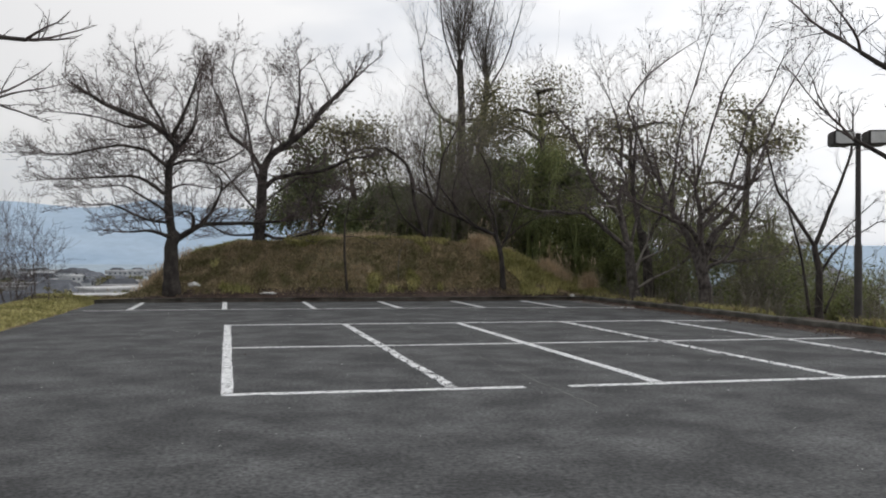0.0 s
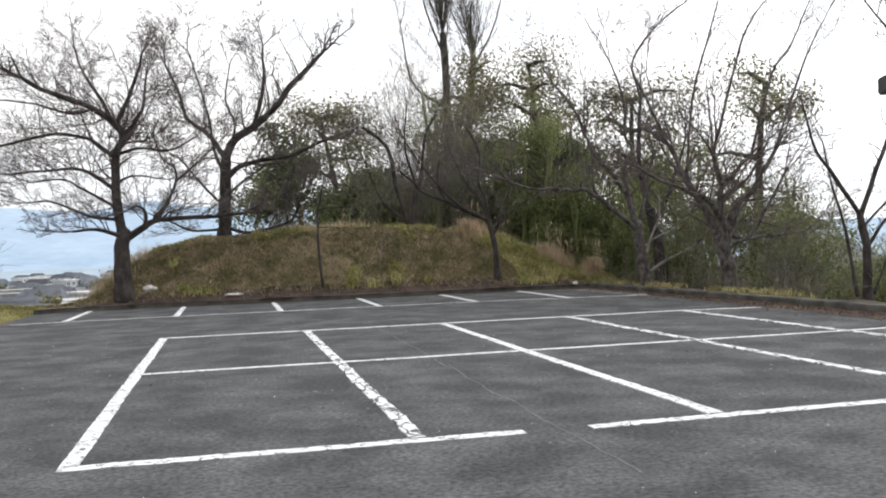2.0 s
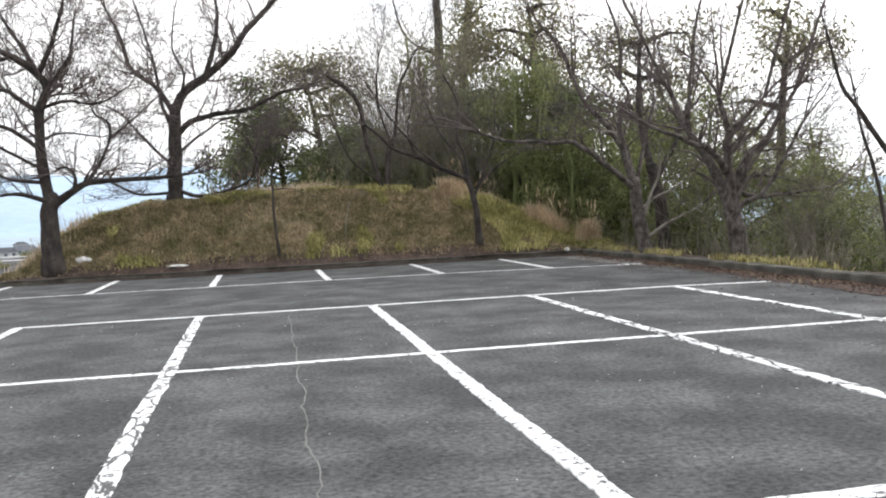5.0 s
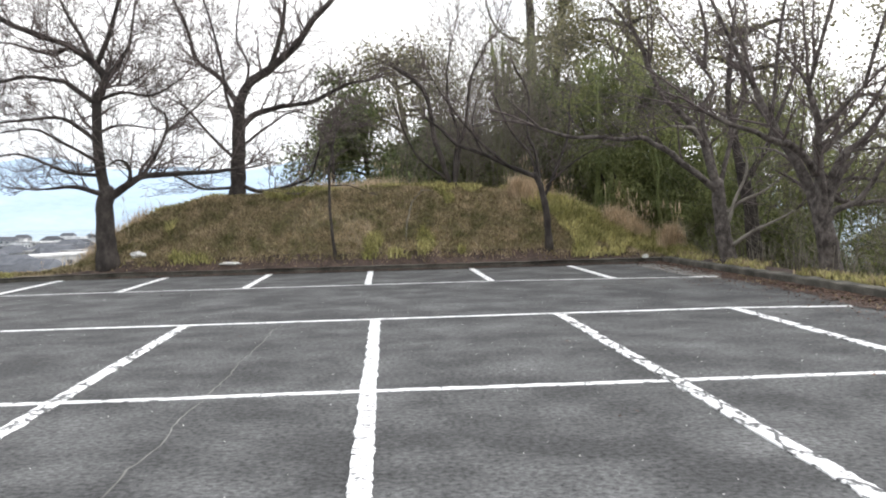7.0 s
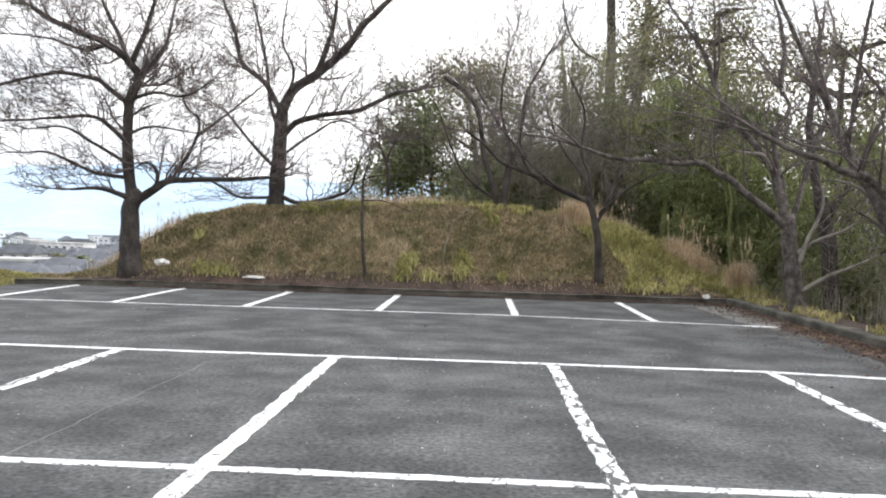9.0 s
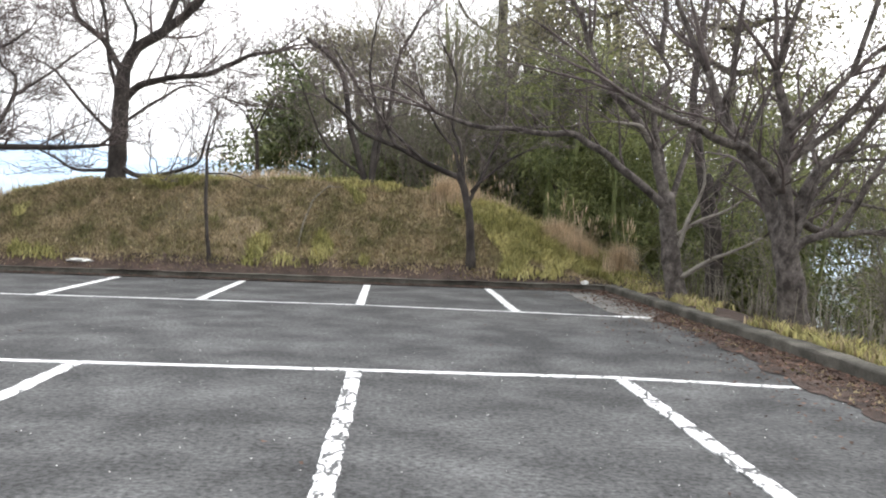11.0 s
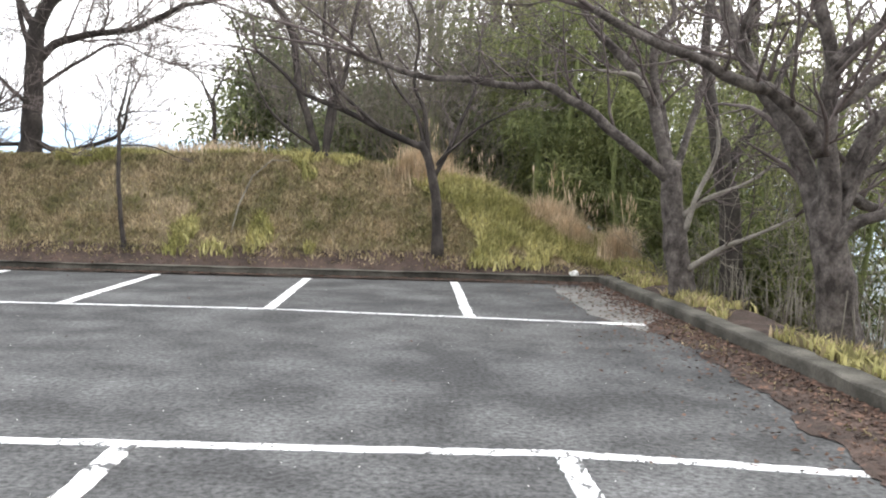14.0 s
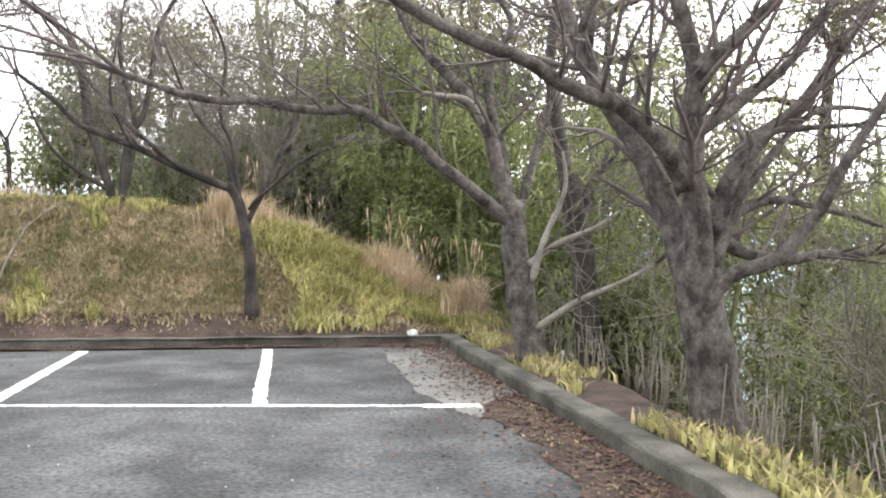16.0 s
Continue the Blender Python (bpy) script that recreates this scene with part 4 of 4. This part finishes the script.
# ---- undergrowth, grass and litter ----
def blades(name, places, size, mat, seed, label, category, lean=0.45, width=0.016, kind="stuff"):
    """Bent grass blades: places are (x, y, z, scale)."""
    rs = np.random.RandomState(seed)
    p = np.array(places, dtype=float)
    n = len(p)
    h = (size * p[:, 3] * rs.uniform(0.5, 1.25, n))[:, None]
    a = rs.uniform(0, 2 * np.pi, n)
    side = np.stack([np.cos(a), np.sin(a), np.zeros(n)], 1)
    b = rs.uniform(0, 2 * np.pi, n)
    out = np.stack([np.cos(b), np.sin(b), np.zeros(n)], 1) * (np.abs(rs.normal(0, lean, n)))[:, None]
    up = np.array([0, 0, 1.0])
    root = p[:, :3] - up * 0.02
    w = (width * rs.uniform(0.6, 1.4, n))[:, None]
    mid = root + (up + out * 0.5) * h * 0.55
    top = root + (up * 0.9 + out * 1.3) * h
    v = np.empty((n * 5, 3))
    v[0::5], v[1::5] = root - side * w, root + side * w
    v[2::5], v[3::5] = mid + side * w * 0.7, mid - side * w * 0.7
    v[4::5] = top
    idx = np.arange(n)[:, None] * 5
    loops = np.concatenate([idx + np.array([[0, 1, 2, 3]]), idx + np.array([[3, 2, 4]])], 1).ravel()
    me = bpy.data.meshes.new(name)
    me.vertices.add(n * 5)
    me.vertices.foreach_set("co", v.ravel())
    me.loops.add(n * 7)
    me.loops.foreach_set("vertex_index", loops)
    me.polygons.add(n * 2)
    starts = (np.arange(n)[:, None] * 7 + np.array([[0, 4]])).ravel()
    me.polygons.foreach_set("loop_start", starts)
    me.materials.append(mat)
    me.update()
    me.validate()
    return tagged(new(name, me), label, category, kind=kind)


rng = random.Random(77)
green, dull, straw = [], [], []
for _ in range(90000):
    x, y = rng.uniform(-4.6, 13.8), rng.triangular(20.5, 26.0, 21.4)
    z = height(x, y)
    lush = noise.noise((x * 0.55, y * 0.55, 2.0)) + 0.35 * noise.noise((x * 1.9, y * 1.9, 8.0))
    lush += 0.75 * smoothstep(9.3, 10.6, x) + 0.5 * smoothstep(22.4, 23.6, y) - 0.35
    bare = noise.noise((x * 0.8 + 9, y * 0.8, 5.0))
    if y < 20.75 and x < 9:
        if rng.random() < 0.5:
            dull.append((x, y, z, 0.4))
        continue
    if lush > 0.05:
        green.append((x, y, z, 1.0 + 0.35 * (lush > 0.5)))
    elif bare < 0.35 or rng.random() < 0.45:
        dull.append((x, y, z, 0.8))
blades("grass", green, 0.22, GRASS, 1, "fresh yellow-green grass on the mound", "grass", lean=0.6, width=0.02)
blades("grass", dull, 0.15, GRASS_DULL, 2, "short brownish winter grass on the mound slope", "grass", lean=0.8)
fringe = []
for _ in range(11000):
    y = rng.uniform(2.0, 20.5)
    x = float(np.interp(y, (6, 12, 14.6, 20.2), (12.76, 12.70, 12.61, 12.47))) + abs(rng.gauss(0, 0.3))
    if noise.noise((x * 0.8, y * 0.8, 1.0)) > -0.08:
        fringe.append((x, y, height(x, y), rng.uniform(0.3, 0.95)))
blades("grass", fringe[::3], 0.22, GRASS_DULL, 6, "pale winter grass behind the kerb", "grass")
blades("grass", [p for i, p in enumerate(fringe) if i % 3], 0.2, GRASS, 3, "tufts of yellow-green grass behind the kerb", "grass")
verge = []
for _ in range(30000):
    x, y = LOT_W - 0.05 - abs(rng.gauss(0, 1.6)), rng.uniform(4.0, 24.0)
    verge.append((x, y, height(x, y), 0.6))
blades("grass", verge, 0.16, GRASS, 4, "short grass verge beside the asphalt", "grass")
tufts = []
for _ in range(24):
    y = rng.uniform(6, 15.5)
    cx, cy = rng.uniform(11.95, 12.3), y
    for _ in range(rng.randint(8, 55)):
        tufts.append((cx - 0.08 + rng.gauss(0, 0.1), cy + rng.gauss(0, 0.25), 0.01, 0.4))
blades("grass", tufts, 0.11, GRASS_DULL, 5, "small grass tufts in the soil strip", "grass")


def pampas(x, y, count, spread, tall, seed, plumes):
    r = random.Random(seed)
    ps = []
    for _ in range(count):
        px, py = x + r.gauss(0, spread), y + r.gauss(0, spread * 0.6)
        ps.append((px, py, height(px, py), 1.0))
    ob = blades("pampas_clump", ps, tall, STRAW, seed, "dry straw-coloured pampas grass clump", "grass", lean=0.3, width=0.009)
    if plumes:
        t = Tubes()
        for _ in range(plumes):
            px, py = x + r.gauss(0, spread), y + r.gauss(0, spread * 0.6)
            p = Vector((px, py, height(px, py)))
            d = Vector((r.gauss(0, 0.16), r.gauss(0, 0.16), 1))
            hi = tall * r.uniform(1.2, 2.0)
            t.add([p, p + d * hi * 0.6, p + d * hi + Vector((r.gauss(0, .08), 0, 0))], [0.005, 0.004, 0.003], 3)
            t.add([p + d * hi * 0.85, p + d * hi * 0.93, p + d * hi * 1.03], [0.004, 0.014, 0.003], 4)
        tagged(t.put("plume", STRAW, ob), kind="stuff")
    return ob


for i, (x, y, n, s, tall, pl) in enumerate((
        (8.9, 22.7, 700, 0.2, 0.6, 4), (9.3, 23.2, 500, 0.25, 0.55, 4), (10.3, 23.5, 350, 0.3, 0.5, 8), (11.7, 22.4, 1500, 0.22, 0.7, 14), (12.0, 22.0, 700, 0.16, 0.6, 12),
        (12.75, 21.2, 1000, 0.14, 0.7, 10), (4.6, 24.2, 700, 0.55, 0.45, 8), (3.4, 24.4, 500, 0.5, 0.4, 8), (2.6, 24.6, 300, 0.4, 0.5, 10), (-2.2, 23.4, 300, 0.4, 0.5, 8), (-3.2, 22.4, 400, 0.5, 0.45, 6))):
    pampas(x, y, n, s, tall, 500 + i, pl)


def shrub(x, y, tall, wide, count, seed, mat, label, level=2):
    r = random.Random(seed)
    base = Vector((x, y, height(x, y)))
    sh = thing("bare_shrub", label, "shrub", "undergrowth", base)
    t = Tubes()
    for _ in range(count):
        w = r.uniform(0, 2 * math.pi)
        d = Vector((math.cos(w) * wide * r.random(), math.sin(w) * wide * r.random(), tall))
        shoot(r, t, Vector((r.gauss(0, wide * 0.25), r.gauss(0, wide * 0.25), -0.05)), d, tall * r.uniform(0.6, 1.15), 0.012, level, 0.1, 0.22, 0.26)
    tagged(t.put("branchwork", mat, sh), kind="stuff")
    return sh


for i, (x, y, tall, wide, n) in enumerate((
        (13.9, 11.8, 1.4, 0.9, 9), (14.4, 12.8, 1.7, 0.9, 8), (14.2, 14.8, 2.0, 0.8, 7), (14.0, 18.4, 1.6, 0.8, 6), (14.1, 16.6, 2.6, 0.7, 6), (14.6, 10.4, 1.5, 0.9, 14),
        (15.0, 14.0, 3.4, 0.8, 12), (13.4, 19.6, 1.2, 0.5, 10), (14.4, 8.2, 1.6, 0.8, 14), (14.2, 5.8, 1.5, 0.8, 12), (15.8, 9.2, 2.4, 0.8, 12))):
    shrub(x, y, tall, wide, n, 600 + i, TWIG_PALE, "tangle of pale bare stems on the bank")
for i, (x, y, tall, wide, n) in enumerate(((7.8, 26.4, 2.8, 1.0, 7), (6.2, 26.6, 2.2, 0.9, 6), (9.8, 25.2, 2.4, 0.9, 6), (10.8, 24.8, 2.2, 0.7, 5), (8.6, 27.6, 3.6, 1.0, 6), (5.6, 25.6, 3.4, 1.0, 5), (7.2, 25.2, 4.6, 1.1, 6), (8.4, 25.0, 4.2, 1.0, 6), (9.2, 26.2, 5.0, 1.2, 6))):
    shrub(x, y, tall, wide, n, 640 + i, TWIG_PALE, "bare brown brushwood behind the mound")
shrub(-6.3, 19.5, 2.6, 1.4, 14, 660, TWIG, "half-bare shrub at the edge of the verge")
shrub(-7.6, 21.0, 2.2, 1.4, 12, 661, TWIG, "half-bare shrub at the edge of the verge")

for i, (x, y, tall, n) in enumerate(((8.0, 27.0, 6.5, 5), (10.2, 26.4, 6.0, 5), (11.2, 28.0, 7.5, 5), (6.4, 28.4, 6.0, 5), (12.8, 25.6, 6.5, 5), (14.4, 24.6, 7.0, 5), (9.2, 29.0, 8.0, 5), (16.0, 21.0, 7.5, 4), (15.4, 23.4, 8.0, 4), (6.4, 24.2, 6.6, 4), (7.5, 24.4, 7.2, 4), (5.7, 25.2, 6.0, 4), (8.6, 24.8, 6.6, 4), (13.0, 30.0, 9.0, 5), (15.5, 28.0, 9.5, 5), (17.5, 25.0, 9.0, 5), (19.0, 23.0, 8.5, 5))):
    shrub(x, y, tall, 1.0, 3, 670 + i, TWIG_PALE, "tall thin bare saplings in the wood", 1)

# low reedy stems along the bank behind the kerb
reeds = Tubes()
for _ in range(170):
    y = rng.uniform(10.0, 19.5)
    x = 13.0 + abs(rng.gauss(0, 0.4))
    p = Vector((x, y, height(x, y)))
    d = Vector((rng.gauss(0, 0.12), rng.gauss(0, 0.12), 1))
    hi = rng.uniform(0.2, 0.6)
    reeds.add([p, p + d * hi * 0.5, p + d * hi], [0.008, 0.007, 0.004], 3)
ob = reeds.put("cut_reeds", TWIG_PALE, None)
tagged(ob, "short cut dry reed stems behind the kerb", "reeds", kind="stuff")

# dead leaves
leaf_v, leaf_f = [], []
for _ in range(11000):
    if rng.random() < 0.006:
        x, y = rng.uniform(0, 11.5), rng.uniform(2, 20)
    elif rng.random() < 0.7:
        y = rng.uniform(3, 20.1)
        x = float(np.interp(y, (6, 12, 14.6, 20.2), (12.44, 12.38, 12.29, 12.14))) - abs(rng.gauss(0, 0.3 if rng.random() < 0.7 else 0.6))
    elif rng.random() < 0.6:
        x, y = rng.uniform(-2, 12.4), 20.22 - abs(rng.gauss(0, 0.12))
    else:
        x, y = rng.uniform(-2, 12), 20.45 + abs(rng.gauss(0, 0.35))
    z = max(0.012, height(x, y) + 0.03) if y > 20.3 else 0.012
    a, s = rng.uniform(0, 6.28), rng.uniform(0.013, 0.034)
    o = len(leaf_v)
    for k, (u, w) in enumerate(((-1, 0), (0, 0.5), (1, 0), (0, -0.5))):
        leaf_v.append((x + s * (u * math.cos(a) - w * math.sin(a)), y + s * (u * math.sin(a) + w * math.cos(a)), z + rng.uniform(0, 0.02)))
    leaf_f.append((o, o + 1, o + 2, o + 3))
ob = put("dead_leaves", leaf_v, leaf_f, DEAD_LEAF)
tagged(ob, "scattered brown dead leaves along the kerb", "leaves", kind="stuff")


# ---- small things ----
def crumpled(name, x, y, z, size, seed, label, category):
    bm = bmesh.new()
    bmesh.ops.create_icosphere(bm, subdivisions=3, radius=1)
    for v in bm.verts:
        k = 1 + 0.45 * noise.noise(v.co * 1.8 + Vector((seed, 0, 0)))
        v.co = Vector((v.co.x * size[0] * k, v.co.y * size[1] * k, v.co.z * size[2] * k + size[2] * 0.8))
    me = bpy.data.meshes.new(name)
    bm.to_mesh(me)
    bm.free()
    me.materials.append(PLASTIC)
    ob = new(name, me)
    ob.location = (x, y, z)
    return tagged(ob, label, category)


crumpled("plastic_bag", -1.45, 21.15, height(-1.45, 21.15), (0.2, 0.12, 0.08), 1, "crumpled white plastic bag beside the tree foot", "litter")
crumpled("paper_scrap", 1.0, 20.75, height(1.0, 20.75), (0.26, 0.12, 0.04), 2, "flattened pale paper scrap on the grass edge", "litter")
crumpled("plastic_bag", 11.75, 20.34, 0.115, (0.09, 0.06, 0.05), 3, "small crumpled white wrapper on the kerb", "litter")

# loose pale grit on the asphalt
grit_v, grit_f = [], []
for _ in range(700):
    x, y, s, a = rng.uniform(-3, 12), rng.triangular(-6, 20, 8), rng.uniform(0.003, 0.007), rng.uniform(0, 6.28)
    o = len(grit_v)
    grit_v += [(x + s * math.cos(a + k * 2.1), y + s * math.sin(a + k * 2.1), 0.003) for k in range(3)] + [(x, y, 0.003 + s)]
    grit_f += [(o, o + 1, o + 3), (o + 1, o + 2, o + 3), (o + 2, o, o + 3)]
tagged(put("grit", grit_v, grit_f, PLASTIC), "loose pale grit on the asphalt", "grit", kind="stuff")

# a long healed crack across the bays
crack_v, crack_f = [], []
for i in range(90):
    y = -1.5 + 11.2 * i / 89
    x = 3.72 + 0.07 * noise.noise((y * 1.3, 2, 0)) + 0.03 * noise.noise((y * 6, 4, 0))
    w = 0.004 + 0.008 * abs(noise.noise((y * 3, 7, 0)))
    crack_v += [(x - w, y, 0.003), (x + w, y, 0.003)]
    if i:
        crack_f.append((2 * i - 2, 2 * i - 1, 2 * i + 1, 2 * i))
tagged(put("asphalt_crack", crack_v, crack_f, PATCH), "long pale healed crack in the asphalt", "crack", kind="structure")

# a fallen pale branch on the slope
t = Tubes()
stick = [Vector((x, y, height(x, y) + dz)) for x, y, dz in ((5.55, 21.2, 0.05), (5.6, 21.6, 0.16), (5.75, 22.1, 0.22), (6.05, 22.5, 0.2), (6.35, 22.7, 0.08))]
t.add(stick, [0.014, 0.018, 0.018, 0.015, 0.008], 6)
tagged(t.put("fallen_branch", TWIG_PALE, None), "pale fallen branch lying on the slope", "branch")


# ---- lamp post ----
post = thing("lamp_post", "brown steel lamp post with two square floodlights", "street lamp", "", (13.4, 7.2, height(13.4, 7.2)))
bm = bmesh.new()
bmesh.ops.create_cone(bm, cap_ends=True, segments=16, radius1=0.085, radius2=0.085, depth=1.9, matrix=Matrix.Translation((0, 0, 0.9)))
part("lower_pole", bm, STEEL, post)
bm = bmesh.new()
bmesh.ops.create_cone(bm, cap_ends=True, segments=16, radius1=0.065, radius2=0.055, depth=2.5, matrix=Matrix.Translation((0, 0, 3.05)))
part("pole", bm, STEEL, post)
bm = bmesh.new()
box(bm, (-0.38, -0.04, 4.02), (0.38, 0.04, 4.1), 0.01)
part("crossarm", bm, STEEL, post)
for sgn in (-1, 1):
    bm = bmesh.new()
    box(bm, (sgn * 0.36 - 0.22, -0.26, 4.02), (sgn * 0.36 + 0.22, 0.26, 4.34), 0.03)
    head = part("lamp_head", bm, STEEL, post)
    bm = bmesh.new()
    box(bm, (sgn * 0.36 - 0.18, -0.275, 4.05), (sgn * 0.36 + 0.18, -0.255, 4.3), 0.006)
    part("lens", bm, LENS, head, "milky glass lens")
post.rotation_euler.z = radians(-20)


# ---- houses in the valley, built once a kind ----
def house(kind_, w, d, tall, roof_mat, at, turn):
    h = thing("house", ("pale rendered house with a dark pitched roof" if kind_ else "long pale flat-roofed building") + " in the valley", "house", "valley houses", at)
    h.rotation_euler.z = turn
    bm = bmesh.new()
    box(bm, (-w / 2, -d / 2, -3), (w / 2, d / 2, tall))
    part("wall", bm, WALL_PALE, h)
    bm = bmesh.new()
    if kind_:
        e = 0.6
        vs = [bm.verts.new(p) for p in ((-w / 2 - e, -d / 2 - e, tall - 0.1), (w / 2 + e, -d / 2 - e, tall - 0.1), (w / 2 + e, d / 2 + e, tall - 0.1), (-w / 2 - e, d / 2 + e, tall - 0.1), (-w / 2 + 1, 0, tall + d * 0.3), (w / 2 - 1, 0, tall + d * 0.3))]
        for f in ((0, 1, 5, 4), (2, 3, 4, 5), (1, 2, 5), (3, 0, 4), (3, 2, 1, 0)):
            bm.faces.new([vs[i] for i in f])
    else:
        box(bm, (-w / 2 - 0.3, -d / 2 - 0.3, tall + 0.004), (w / 2 + 0.3, d / 2 + 0.3, tall + 0.5))
    part("roof", bm, roof_mat, h)
    for storey in range(int(tall // 2.8)):
        for i in range(max(2, int(w / 3.2))):
            x = -w / 2 + (i + 0.5) * w / max(2, int(w / 3.2))
            bm = bmesh.new()
            box(bm, (x - 0.7, -d / 2 - 0.06, 0.9 + storey * 2.8), (x + 0.7, -d / 2 + 0.1, 2.1 + storey * 2.8))
            part("window", bm, PANE, h)
    return h


shrub(-7.0, 18.0, 2.4, 1.5, 12, 662, TWIG, "half-bare shrub at the edge of the verge")
protos = [(house(1, 9, 7, 5.6, ROOF_DARK, (34, 40, height(34, 40)), 0.5)), house(1, 11, 8, 5.6, ROOF_DARK, (-60, 150, height(-60, 150)), -0.3),
          house(0, 24, 11, 6.0, WALL_PALE, (-95, 190, height(-95, 190)), 0.2), house(1, 8, 7, 3.2, ROOF_DARK, (-40, 120, height(-40, 120)), 0.9)]
r = random.Random(5)
for i in range(230):
    far = 130 * (1 + 5.5 * r.random() ** 1.3)
    w = radians(r.uniform(-36, 0))
    x, y = far * math.sin(w), far * math.cos(w)
    copy_thing(protos[(1, 3, 3, 1, 3, 2)[i % 6]], pose(x, y, height(x, y), 0, 0, r.uniform(-60, 60)))
for x, y, a in ((46, 30, 20), (40, 52, -30), (60, 44, 10), (52, 62, 35), (70, 25, -15), (75, 60, 0)):
    copy_thing(protos[0], pose(x, y, height(x, y), 0, 0, a))

# far groves in the valley
for i in range(64):
    far = r.uniform(80, 460)
    w = radians(r.uniform(-38, 6))
    x, y = far * math.sin(w), far * math.cos(w)
    leafy_tree("far_tree", x, y, r.uniform(4, 7.5), r.uniform(2.2, 4.5), 700 + i, LEAF_DRY if i % 3 else LEAF_DARK, 1200, 0.9, "far tree in the valley", low=0.1, group="valley trees")

# hills on the horizon, their air haze painted into the colour
hv, hf = [], []
steps = 160
for i in range(steps + 1):
    a = radians(-75 + 150 * i / steps)
    for k, dist in enumerate((3000, 3500, 4200)):
        ridge = (0, 120, 290)[k] * (1 + 0.35 * noise.noise((a * 4, k * 3, 0)) + 0.14 * noise.noise((a * 15, k * 3, 2))) * (1 - 0.6 * smoothstep(0.0, 0.5, a)) - 65
        hv.append((dist * math.sin(a), dist * math.cos(a), ridge))
for i in range(steps):
    for k in range(2):
        o = i * 3 + k
        hf.append((o, o + 3, o + 4, o + 1))
tagged(put("backdrop", hv, hf, FAR_HILL, smooth=True), "hills on the horizon, coloured pale blue for distance haze", "hills", kind="structure")
